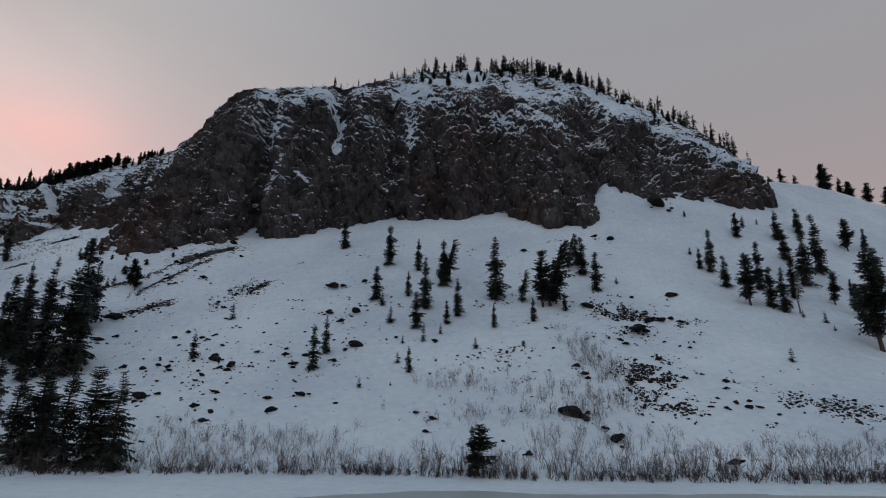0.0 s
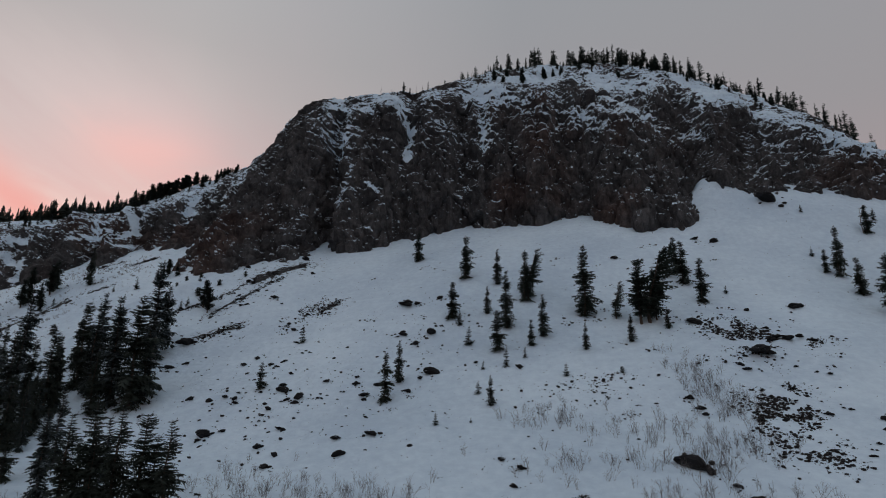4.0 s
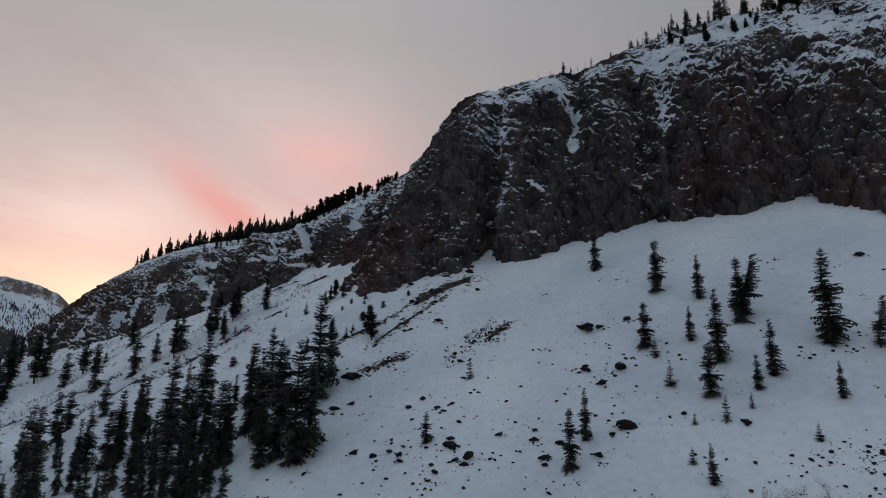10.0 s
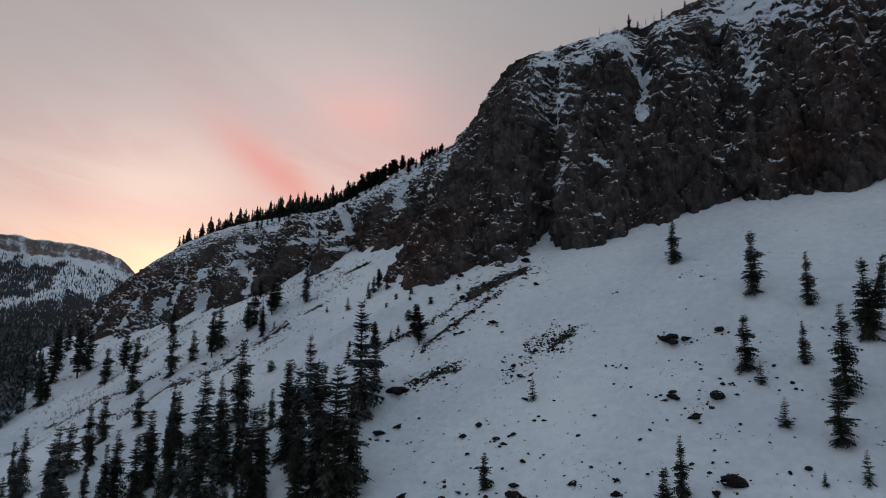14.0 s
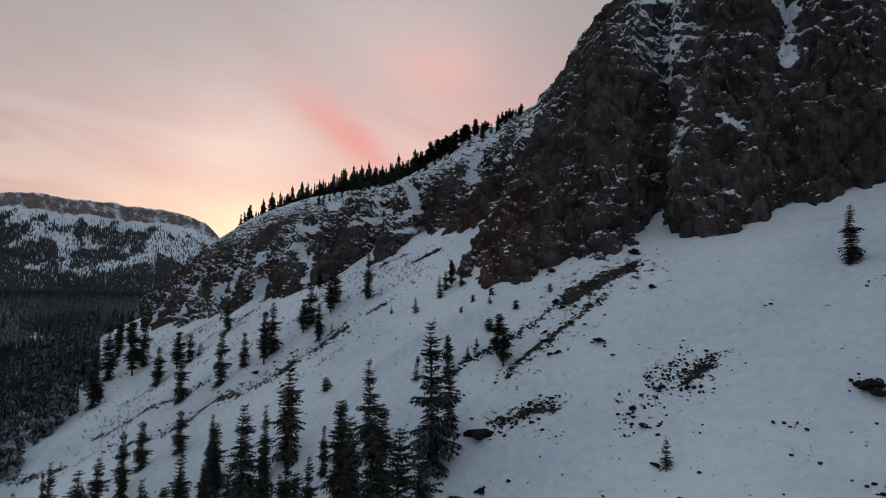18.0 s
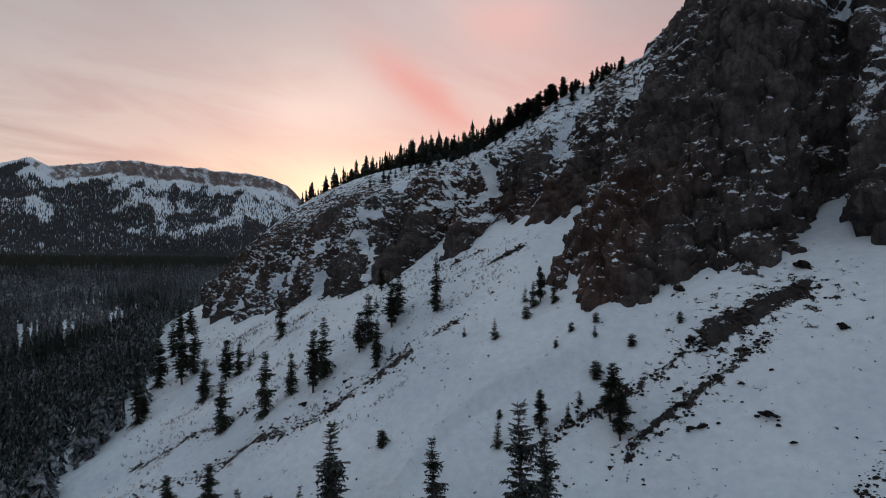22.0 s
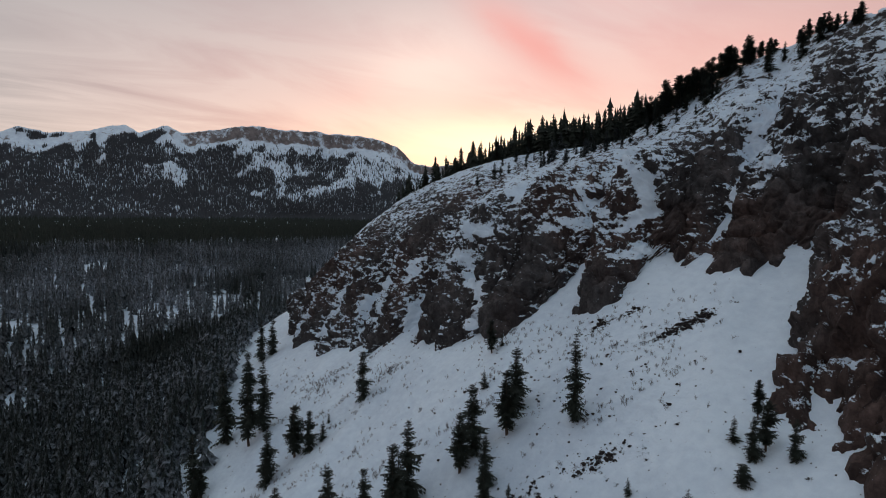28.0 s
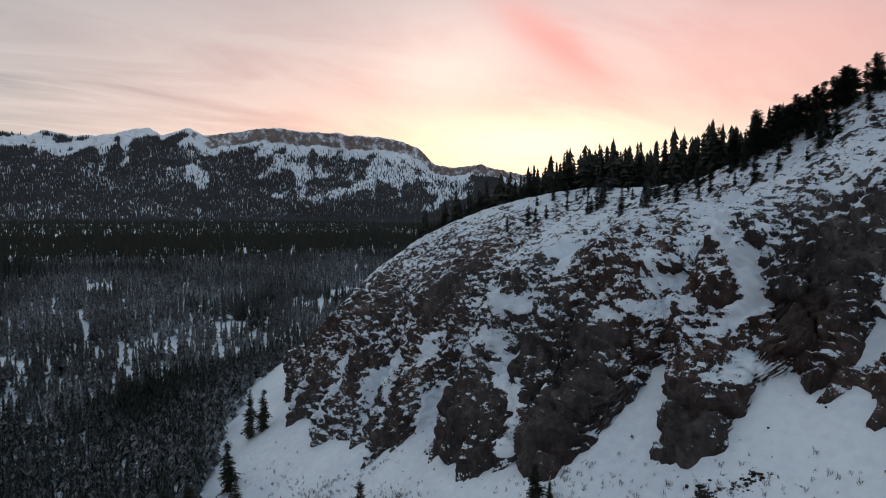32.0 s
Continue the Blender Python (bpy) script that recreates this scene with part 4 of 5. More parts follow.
MID_TREES = [(15, 166, 19.4), (44, 190, 11.4), (44, 184, 13), (46, 174, 12.3), (53, 178, 2.4), (33, 158, 5.4), (23, 153, 6.7), (13, 150, 6.3), (8, 141, 3), 
    (19, 141, 1.4), (-35, 203, 11.3), (-18, 188, 13.9), (-8, 183, 11), (0, 174, 14.8), (-5, 162, 15), (-10, 168, 7.7), (-19, 167, 10.1), (-17, 164, 4.3), (4, 157, 10.7), (-7, 153, 9.7), (1, 154, 6.3), 
    (-14, 156, 4.6), (-1, 150, 2.6), (-5, 147, 4.3), (-10, 146, 2.1), (-8, 132, 6), (-10, 136, 2.6), (-28, 141, 9.3), (-29, 134, 10), (-58, 162, 4.7)]
MID_TREES_MORE = [(-58, 139, 6.1), (-17, 125, 2.6), (-11, 126, 1), (4, 84, 6.4), (-48, 90, 14.6)]
EAST_TREES = [(86, 186, 14.9), (83, 187, 6.9), (86, 177, 10.3), (92, 214, 2.7), (84, 195, 3.2), (106, 206, 9.6), (112, 212, 4.1), (119, 215, 2.5), (87, 166, 16.2), (97, 178, 15.6), (121, 207, 12.1), (116, 195, 11.4), 
    (133, 212, 10.3), (123, 189, 21.1), (114, 182, 18.6), (104, 173, 15.1), (93, 166, 12.1), (95, 163, 13.4), (98, 161, 2.4), (114, 171, 10.8), (124, 178, 5.2), (116, 164, 9.6), (109, 152, 11.9), (105, 143, 26.4), 
    (133, 178, 16.5), (145, 205, 13), (152, 207, 9.1), (102, 158, 3.4), (101, 152, 1.8), (78, 134, 3.3)]


def plant_list(rows, group, kinds, seed):
    rng = random.Random(seed)
    for x, y, h in rows:
        if h < 3.2 and group == "trees in the snow hollow":
            kind = rng.choice(("bush0", "bush0", "young1"))
        elif h < 2.0:
            kind = rng.choice(("young0", "young1", "bush0"))
        elif h < 4.8:
            kind = rng.choice(("young0", "young1", "young2"))
        else:
            kind = rng.choice(kinds)
        plant(kind, x + rng.uniform(-0.4, 0.4), y + rng.uniform(-0.4, 0.4), h * 1.03, group, wide=(0.92 if h > 4.8 else 1.0) * (0.86 if h > 13 else 1.0))


FIRS = ("fir0", "fir1", "fir2", "fir3", "fir4")
FROSTS = ("frost0", "frost1", "frost2")
PINES = ("pine0", "pine1", "pine2")
plant_list(WEST_TREES, "trees below the ridge", FIRS + ("pine0",), 1)
plant_list(GROVE, "trees of the lakeside grove", FROSTS + FIRS[:3], 2)
plant_list(HOLLOW_TREES, "trees in the snow hollow", PINES + FIRS[:2], 3)
plant_list(MID_TREES, "trees on the open slope", FIRS, 4)
plant_list(MID_TREES_MORE, "trees on the open slope", FIRS, 4)
plant_list(EAST_TREES, "trees on the eastern slope", FIRS + PINES, 5)
plant("flag0", 0.6, 174.6, 15.5, "trees on the open slope", turn=0.2)
plant("flag1", 29.5, 162, 20.0, "trees on the open slope", turn=0.1, wide=1.3)
plant("pine0", 27.2, 161, 17.0, "trees on the open slope", wide=0.9)
plant("pine2", 31.5, 163.5, 14.0, "trees on the open slope", wide=0.9)
plant("flag0", 22.0, 164.5, 10.5, "trees on the open slope", turn=0.4)
plant("flag1", 40.5, 187, 11.5, "trees on the open slope", turn=0.0, wide=0.8)
plant("pine1", 4.5, 83.5, 7.0, "trees on the open slope", wide=1.5)
plant("snag0", -87, 143, 12.5, "trees of the lakeside grove")
plant("snag0", 99, 163.5, 13.0, "trees on the eastern slope")
plant("snag0", 105, 206, 9.5, "trees on the eastern slope")
# more of the dense grove beside the lake
rng = random.Random(77)
for _ in range(52):
    x = rng.uniform(-178, -92)
    y = rng.uniform(104, 150)
    if y > 150 - 0.28 * (-92 - x) * (1 if x > -130 else 0.6) or rng.random() < 0.25 * (x < -140):
        continue
    plant(rng.choice(FROSTS + FIRS), x, y, rng.uniform(6, 14.5), "trees of the lakeside grove", wide=rng.uniform(0.52, 0.7))
for _ in range(95):
    x, y = rng.uniform(-170, -58), rng.uniform(91, 152)
    if y > 98 + (-58 - x) * 1.0 or (x < -120 and rng.random() < 0.55):
        continue
    plant(rng.choice(FROSTS + FIRS[:3]), x, y, rng.uniform(7, 15), "trees of the lakeside grove", wide=rng.uniform(0.6, 0.82))
for x, y, h in ((-59, 91, 13), (-56, 91.5, 16.5), (-52.5, 92, 15.5), (-51, 92.5, 12.5), (-61, 93, 17), (-64, 92, 15)):
    plant(rng.choice(FIRS[:3]), x, y, h, "trees of the lakeside grove", wide=0.9)


def crest_at(x):
    """The built mountain top over x, from front to back."""
    p = CLIFF_POINTS[CREST_ROW - 60:CREST_ROW + 34]
    return p[:, int(np.argmin(np.abs(p[60, :, 0] - x)))]


def plant_crest(x, back, h, kind, group, wide=1.0):
    line = crest_at(x)
    k = int(np.clip(60 + back, 0, len(line) - 1))
    plant(kind, line[k][0], line[k][1], h, group, wide=wide, z=float(line[k][2]), sink=0.6)


rng = random.Random(5)
SUMMIT = []
for _ in range(200):
    x = rng.choice((rng.uniform(-25, 100), rng.uniform(-50, 145), rng.uniform(0, 75), rng.uniform(60, 145)))
    thick = 1.0 if x > -10 else 0.6
    SUMMIT.append((x, rng.randint(-10, 6), (3.5 + 8.5 * rng.random() ** 1.3) * thick, rng.uniform(0.62, 1.0)))


def summit_stand():
    """The crowd of small firs along the summit line, one mesh."""
    shapes = [conifer(600 + k, "fir" if k % 3 else "pine", 20, 7) for k in range(8)]
    pile = Pile()
    for x, back, h, wide in SUMMIT:
        p = crest_at(x)[60 + back]
        trunk, crown = shapes[rng.randrange(8)]
        a, k = rng.uniform(-0.9, 0.9), h / 10
        c, si = math.cos(a) * k * wide, math.sin(a) * k * wide
        for part in (trunk, crown):
            v, f = np.concatenate(part.v), np.concatenate(part.f)
            pile.add(np.stack([v[:, 0] * c - v[:, 1] * si + p[0], v[:, 0] * si + v[:, 1] * c + p[1], v[:, 2] * k + p[2] - 0.6], 1), f)
    thing("summit_firs", pile.mesh("summit_firs"), NEEDLES, "crowd of small dark firs along the summit line", "forest", kind="stuff")


summit_stand()
for _ in range(44):
    x = rng.uniform(-15, 118)
    plant_crest(x, rng.randint(-52, -10), rng.uniform(2.5, 7), rng.choice(FIRS[:3] + PINES), "trees along the summit", rng.uniform(0.8, 1.2))
for _ in range(30):
    plant_crest(rng.uniform(-62, 30), rng.randint(-8, 4), rng.uniform(1.8, 5.2), "snag0", "bare trees along the summit", 1.2)
for x, back, h, kind in ((-286, 2, 6, 0), (-276, 3, 7, 1), (-262, 4, 8, 2), (-250, 3, 8, 0), (-241, 5, 9.5, 1), (-232, 2, 8, 2), (-222, 3, 9, 0), (-215, 4, 9, 1), (-206, 2, 8.5, 2), (-202, 4, 9.5, 0), (-199, 3, 11, 1), (-194, 5, 6.5, 2), (-188, 2, 6, 0)):
    plant_crest(x, back, h * 1.1, FIRS[kind], "trees along the ridge", 1.15)
for _ in range(40):
    x = rng.choice((rng.uniform(-198, -165), rng.uniform(-175, -138)))
    plant_crest(x, rng.randint(-12, 3), (rng.uniform(5, 9) if x < -168 else rng.uniform(2.6, 5.2)), rng.choice(PINES + FIRS[:1]), "trees along the ridge", rng.uniform(0.9, 1.3))
for _ in range(56):
    x = rng.uniform(-258, -176)
    plant_crest(x, rng.randint(-44, -2), rng.uniform(2.5, 7.5), rng.choice(FIRS[:2] + FROSTS), "trees along the ridge", 0.95)
for _ in range(16):
    plant_crest(rng.uniform(-191, -171), rng.randint(-8, 2), rng.uniform(6.5, 10.5), rng.choice(PINES), "trees along the ridge", rng.uniform(0.9, 1.2))
for x, back, h in ((-176, -36, 6.5), (-171, -28, 5.5), (-165, -40, 7.5), (-160, -26, 5.0), (-156, -36, 8.0), (-150, -24, 6.0), (-182, -22, 5.0), (-200, -14, 3.5), (-222, -8, 3.0), (-240, -10, 3.5)):
    plant_crest(x, back, h, rng.choice(FIRS[:3]), "trees along the ridge")
for _ in range(18):
    x = rng.uniform(142, 205)
    plant(rng.choice(FIRS + PINES), x, 262 + rng.uniform(-10, 10) + (6 if x < 165 else 0), rng.uniform(8, 15), "trees on the eastern brow")
for base, used in TREE_KINDS.values():
    if not used:
        for ob in (*base.children_recursive, base):
            bpy.data.objects.remove(ob)

# ---- woods in the west, past counting ----


def simple_tree(rng, h, layers, per):
    """A slim far-off conifer: ragged skirts of boughs round a stem."""
    verts, faces = [], []
    r = h * rng.uniform(0.11, 0.165)
    for i in range(layers):
        w = i / layers
        z = h * (0.08 + 0.86 * w)
        reach = (r * (1 - w) ** 0.8 + 0.1) * rng.uniform(0.6, 1.25)
        for k in range(per):
            a = 6.2832 * (k + 0.5 * (i % 2)) / per + rng.uniform(-0.4, 0.4)
            ln = reach * rng.uniform(0.6, 1.35)
            b = len(verts)
            up = h * 0.9 / layers * rng.uniform(0.9, 1.9)
            c, s = math.cos(a), math.sin(a)
            half = 0.55 * ln
            verts += [(0, 0, z + up), (c * ln - s * half, s * ln + c * half, z - 0.25 * ln), (c * ln * 1.12, s * ln * 1.12, z - 0.05 * ln), (c * ln + s * half, s * ln - c * half, z - 0.25 * ln)]
            faces += [(b, b + 1, b + 2), (b, b + 2, b + 3)]
    b = len(verts)
    t = 0.016 * h
    verts += [(t, 0, -1.0), (-t * 0.5, t * 0.87, -1.0), (-t * 0.5, -t * 0.87, -1.0), (0, 0, h)]
    faces += [(b, b + 1, b + 3), (b + 1, b + 2, b + 3), (b + 2, b, b + 3)]
    return np.array(verts), np.array(faces)


def edge_of_woods(y):
    """x west of which the woods begin."""
    return np.interp(y, [60, 120, 143, 150, 160, 173, 184, 194, 206, 230, 260, 330], [-190, -205, -226, -222, -238, -256, -280, -304, -330, -366, -412, -430])


def woods(name, count, box, size, layers, per, seed, label, keep, mat):
    rng = random.Random(seed)
    kinds = [simple_tree(rng, 1.0 * 10, layers, per) for _ in range(14)]
    pile = Pile()
    xs, ys = [], []
    while len(xs) < count:
        x, y = rng.uniform(box[0], box[1]), rng.uniform(box[2], box[3])
        if keep(x, y, rng):
            xs.append(x)
            ys.append(y)
    zs = land(np.array(xs), np.array(ys), False)
    for x, y, z in zip(xs, ys, zs):
        v, f = kinds[rng.randrange(len(kinds))]
        k = rng.uniform(*size) / 10
        a = rng.uniform(0, 6.28)
        c, s = math.cos(a) * k, math.sin(a) * k
        pile.add(np.stack([v[:, 0] * c - v[:, 1] * s + x, v[:, 0] * s + v[:, 1] * c + y, v[:, 2] * k + z - 0.3], 1), f)
    thing(name, pile.mesh(name), mat, label, "forest", kind="stuff")


def clearing(x, y):
    return cloudy(np.array([x / 42.0]), np.array([y / 42.0]), 0, 2, 90)[0]


def may_stand(x, y, r):
    return x < edge_of_woods(y) + r.uniform(-14, 4) and (clearing(x, y) < 0.34 or x > -500)


woods("near_woods", 3700, (-440, -190, -60, 420), (9, 19), 9, 5, 3, "dense dark conifer forest on the valley side", lambda x, y, r: may_stand(x, y, r), DUSTED)
woods("frosty_woods", 3300, (-650, -425, -60, 420), (9, 18), 8, 5, 7, "frosted conifer forest on the valley side", lambda x, y, r: may_stand(x, y, r) and r.random() < 0.8, FROSTED)
woods("middle_woods", 6400, (-840, -640, -160, 700), (9, 17), 4, 4, 4, "frosted conifer forest on the rise", lambda x, y, r: clearing(x, y) < 0.5, FROSTED)
woods("far_woods", 8800, (-1500, -830, -160, 900), (10, 18), 4, 4, 8, "dense dark conifer forest on the plateau", lambda x, y, r: clearing(x, y) < 0.9, NEEDLES)
woods("plateau_woods", 8000, (-3000, -1500, -250, 2000), (12, 20), 2, 4, 6, "dark conifer forest on the far plateau", lambda x, y, r: True, NEEDLES)


def top_woods(name, count, span, seed, size, label, back):
    """Thick trees past counting on the flat behind the crest."""
    r = random.Random(seed)
    kinds = [simple_tree(r, 10.0, 11, 6) for _ in range(10)]
    pile = Pile()
    for _ in range(count):
        line = crest_at(r.uniform(*span))
        p = line[60 + r.randint(*back)]
        v, f = kinds[r.randrange(10)]
        k, a = (size[0] + (size[1] - size[0]) * r.random() ** 1.6) / 10 * (1.0 if p[0] > -270 else 0.8), r.uniform(0, 6.28)
        slim = r.uniform(0.85, 1.7)
        c, s = math.cos(a) * k * slim, math.sin(a) * k * slim
        pile.add(np.stack([v[:, 0] * c - v[:, 1] * s + p[0] + r.uniform(-1, 1), v[:, 0] * s + v[:, 1] * c + p[1], v[:, 2] * k + p[2] - 0.4], 1), f)
    thing(name, pile.mesh(name), NEEDLES, label, "forest", kind="stuff")


top_woods("ridge_woods", 420, (-300, -192), 61, (6, 15.5), "dark conifer wood along the ridge top", (3, 30))
top_woods("summit_woods", 70, (-30, 142), 62, (3, 8), "dark conifers along the summit", (-2, 26))

# ---- the far mountain ----
FAR_TURN = [40, 46.3, 49.5, 52.1, 54.9, 56.5, 58.1, 60.8, 65.6, 72.7, 77.5, 78.7, 81, 82, 84.6, 87.5, 89.4, 90.5, 92.3, 100, 128]
FAR_TOP = [420, 430, 456, 517, 491, 515, 633, 695, 720, 733, 679, 721, 671, 709, 643, 632, 660, 614, 629, 600, 560]
FAR_EYE = np.array([-119.0, 149.0])


def far_mountain():
    turn = np.radians(np.linspace(40, 128, 520))
    deg = np.degrees(turn)
    top = np.interp(deg, FAR_TURN, FAR_TOP)
    top = top + 9 * cloudy(deg * 0.9, deg * 0, 0, 4, 71) + 5 * cloudy(deg * 4, deg * 0, 0, 3, 72)
    # share of the way in and share of the height, from the foot to the rim and over it
    steps = [(2600, 0.0), (2850, 0.03), (3200, 0.12), (3450, 0.28), (3680, 0.42), (3880, 0.60), (4040, 0.76), (4120, 0.84), (4150, 0.97), (4200, 1.0), (4320, 0.99), (4600, 0.8)]
    along = np.linspace(0, 1, 170)
    far = np.interp(along, np.linspace(0, 1, len(steps)), [a for a, _ in steps])
    high = np.interp(along, np.linspace(0, 1, len(steps)), [b for _, b in steps])
    # the eastern shoulder has a rock wall under its rim; the rest are rounder snow domes
    wall = np.clip(easy(80, 76, deg), 0, 1)
    T, F = np.meshgrid(turn, far)
    H = np.repeat(high[:, None], len(turn), 1)
    round_ = np.interp(F, [2600, 3000, 3450, 3900, 4200, 4600], [0, 0.1, 0.36, 0.75, 1.0, 0.85])
    H = H * wall + round_ * (1 - wall)
    F = F + 160 * cloudy(np.degrees(T) * 0.25, F / 500, 0, 3, 74)
    base = 55.0
    Z = base + (np.repeat(top[None], len(far), 0) - base) * H
    body = np.clip(H * (1 - H) * 4, 0, 1)
    Z = Z + body * (34 * ridged(np.degrees(T) * 0.35, F / 420, 0, 4, 75) + 14 * cloudy(np.degrees(T) * 2, F / 120, 0, 3, 76)) + 10 * easy(0.8, 0.9, H) * (1 - easy(0.97, 1.0, H)) * ridged(np.degrees(T) * 2.2, F / 200, 0, 3, 78)
    X, Y = FAR_EYE[0] - np.sin(T) * F, FAR_EYE[1] + np.cos(T) * F
    me = sheet_mesh("far_mountain", np.stack([X, Y, Z], -1))
    streak = easy(0.25, 0.6, ridged(np.degrees(T) * 1.7, H * 2.5, 0, 3, 83)) * easy(0.45, 0.7, H) * (1 - easy(0.78, 0.82, H))
    rockband = 0.5 * wall[None] * streak + wall[None] * easy(0.8, 0.86, H) * (1 - easy(0.985, 1.0, H)) * 0.72 + (1 - wall[None]) * 0.55 * easy(0.1, 0.5, ridged(np.degrees(T) * 0.9, H * 3, 0, 3, 79)) * easy(0.5, 0.8, H) * (1 - easy(0.97, 1.0, H))
    note(me, "rocky", rockband + 0 * Z)
    return me, X, Y, Z, H


def far_material():
    m, t, s = material("far_snow", 0.8)
    pos = place(t)
    snow, fine = snow_look(t, pos)
    rock = ramp(t, node(t, "ShaderNodeTexNoise", Vector=pos, Scale=0.03, Detail=6.0, Roughness=0.7).outputs["Fac"], [(0.3, (0.09, 0.085, 0.085)), (0.7, (0.26, 0.24, 0.235))])
    rocky = t.nodes.new("ShaderNodeAttribute")
    rocky.attribute_name = "rocky"
    speck = node(t, "ShaderNodeTexNoise", Vector=pos, Scale=0.02, Detail=6.0, Roughness=0.7).outputs["Fac"]
    cover = calc(t, "MULTIPLY", calc(t, "SUBTRACT", calc(t, "ADD", rocky.outputs["Fac"], calc(t, "MULTIPLY", calc(t, "SUBTRACT", speck, 0.5), 1.3)), 0.55), 6.0, clamp=True)
    t.links.new(blend(t, cover, snow, rock), s.inputs["Base Color"])
    return m


far_me, FX, FY, FZ, FH = far_mountain()
thing("far_mountain", far_me, far_material(), "distant snowy mountain with a rock rim above wooded flanks", "mountain", kind="structure")


def far_trees():
    rng = np.random.default_rng(9)
    r, c = FX.shape
    pick = rng.integers(0, r, 760000) * c + rng.integers(int(c * 0.04), int(c * 0.72), 760000)
    h = FH.ravel()[pick]
    x, y, z = FX.ravel()[pick], FY.ravel()[pick], FZ.ravel()[pick]
    turn = np.degrees(np.arctan2(FAR_EYE[0] - x, y - FAR_EYE[1]))
    patch = cloudy(turn / 3.4, h * 6.5 + turn / 6, 0, 4, 81, 0.62) * 1.35 + 0.5 * cloudy(turn * 1.6, h * 5, 0, 2, 82)
    thick = easy(-0.10, 0.10, patch + 0.74 - 0.95 * h - 0.25 * easy(0.62, 0.78, h) + 0.35 * easy(77, 80, turn)) * (1 - easy(0.74, 0.83, h) * easy(80, 77, turn)) * (1 - easy(0.90, 0.98, h))
    keep = rng.random(len(h)) < np.maximum(0.9 * thick, 0.10 * easy(0.84, 0.6, h))
    x, y, z, h = (q[keep][:135000] for q in (x, y, z, h))
    n = len(x)
    x, y = x + rng.uniform(-6, 6, n), y + rng.uniform(-6, 6, n)
    tall = rng.uniform(11, 23, n)
    wide = tall * rng.uniform(0.14, 0.23, n)
    a = rng.uniform(0, 6.28, n)
    v = np.zeros((n, 4, 3))
    for k in range(3):
        v[:, k] = np.stack([x + wide * np.cos(a + 2.094 * k), y + wide * np.sin(a + 2.094 * k), z - 3], 1)
    v[:, 3] = np.stack([x, y, z + tall], 1)
    f = np.array([(0, 1, 3), (1, 2, 3), (2, 0, 3)])[None] + 4 * np.arange(n)[:, None, None]
    thing("mountain_woods", solid_mesh("mountain_woods", v.reshape(-1, 3), f.reshape(-1, 3), False), HAZED_NEEDLES, "patches of conifer forest on the distant mountain", "forest", kind="stuff")


# frosted needles, paled further towards blue: distance haze put into the colour
HAZED_NEEDLES = plain("hazed_needles", (0.048, 0.058, 0.066), (0.10, 0.115, 0.13), 0.05, 0.9, 0.0, own=False)
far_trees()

# ---- boulders and scree ----
STONE = plain("stone", (0.010, 0.010, 0.0105), (0.042, 0.038, 0.038), 1.1, 0.85, 0.7)


def snowy_stone():
    m, t, s = material("boulder_rock", 0.85)
    pos = place(t)
    rock, bump, mid = rock_look(t, pos)
    rock = blend(t, 1.0, rock, (0.17, 0.175, 0.195), "MULTIPLY")
    snow, fine = snow_look(t, pos)
    nz = node(t, "ShaderNodeSeparateXYZ", i0=t.nodes.new("ShaderNodeNewGeometry").outputs["Normal"]).outputs[2]
    speck = node(t, "ShaderNodeTexNoise", Vector=pos, Scale=1.1, Detail=4.0).outputs["Fac"]
    cover = calc(t, "MULTIPLY", calc(t, "SUBTRACT", calc(t, "ADD", nz, calc(t, "MULTIPLY", calc(t, "SUBTRACT", speck, 0.5), 1.6)), 1.10), 7.0, clamp=True)
    t.links.new(blend(t, cover, rock, snow), s.inputs["Base Color"])
    relief(t, s, bump, 0.8, 0.2)
    return m


BOULDER = snowy_stone()


def rock_shape(seed, rings=7, sides=10):
    """An angular stone about 1 m across."""
    rng = np.random.default_rng(seed)
    verts, faces = [], []
    cuts = rng.normal(size=(12, 3))
    cuts /= np.linalg.norm(cuts, axis=1, keepdims=True)
    deep = rng.uniform(0.26, 0.48, 12)
    for i in range(rings + 1):
        b = np.pi * i / rings
        for k in range(sides):
            a = 2 * np.pi * (k + 0.5 * (i % 2)) / sides
            d = np.array([math.sin(b) * math.cos(a), math.sin(b) * math.sin(a), math.cos(b)])
            r = 0.55
            for n, q in zip(cuts, deep):
                s = d @ n
                if s > 0.05:
                    r = min(r, q / s)
            verts.append(d * r * (1 + 0.06 * rng.normal()) * (1.15, 0.95, 0.72))
    for i in range(rings):
        for k in range(sides):
            p, q = i * sides + k, i * sides + (k + 1) % sides
            faces += [(p, p + sides, q), (q, p + sides, q + sides)]
    return np.array(verts), np.array(faces)


ROCKS = [rock_shape(200 + k) for k in range(9)]
SMALL = [rock_shape(300 + k, 3, 5) for k in range(9)]


def jagged(seed):
    """A boulder broken into a few wedged blocks."""
    r = np.random.default_rng(seed)
    pile = Pile()
    for k in range(4):
        v, f = ROCKS[r.integers(len(ROCKS))]
        c, s = math.cos(2.1 * k + seed), math.sin(2.1 * k + seed)
        size = (0.8, 0.55, 0.45, 0.35)[k]
        v = np.stack([v[:, 0] * c - v[:, 1] * s, v[:, 0] * s + v[:, 1] * c, v[:, 2]], 1) * size
        out = 0.0 if k == 0 else 0.42
        pile.add(v + np.array([c * out, s * out * 0.8, (0.06, -0.02, -0.06, 0.05)[k]]), f)
    return pile.mesh("boulder")


ROCK_MESHES = [solid_mesh("boulder", v, f, False) for v, f in ROCKS[:3]] + [jagged(350 + k) for k in range(7)]


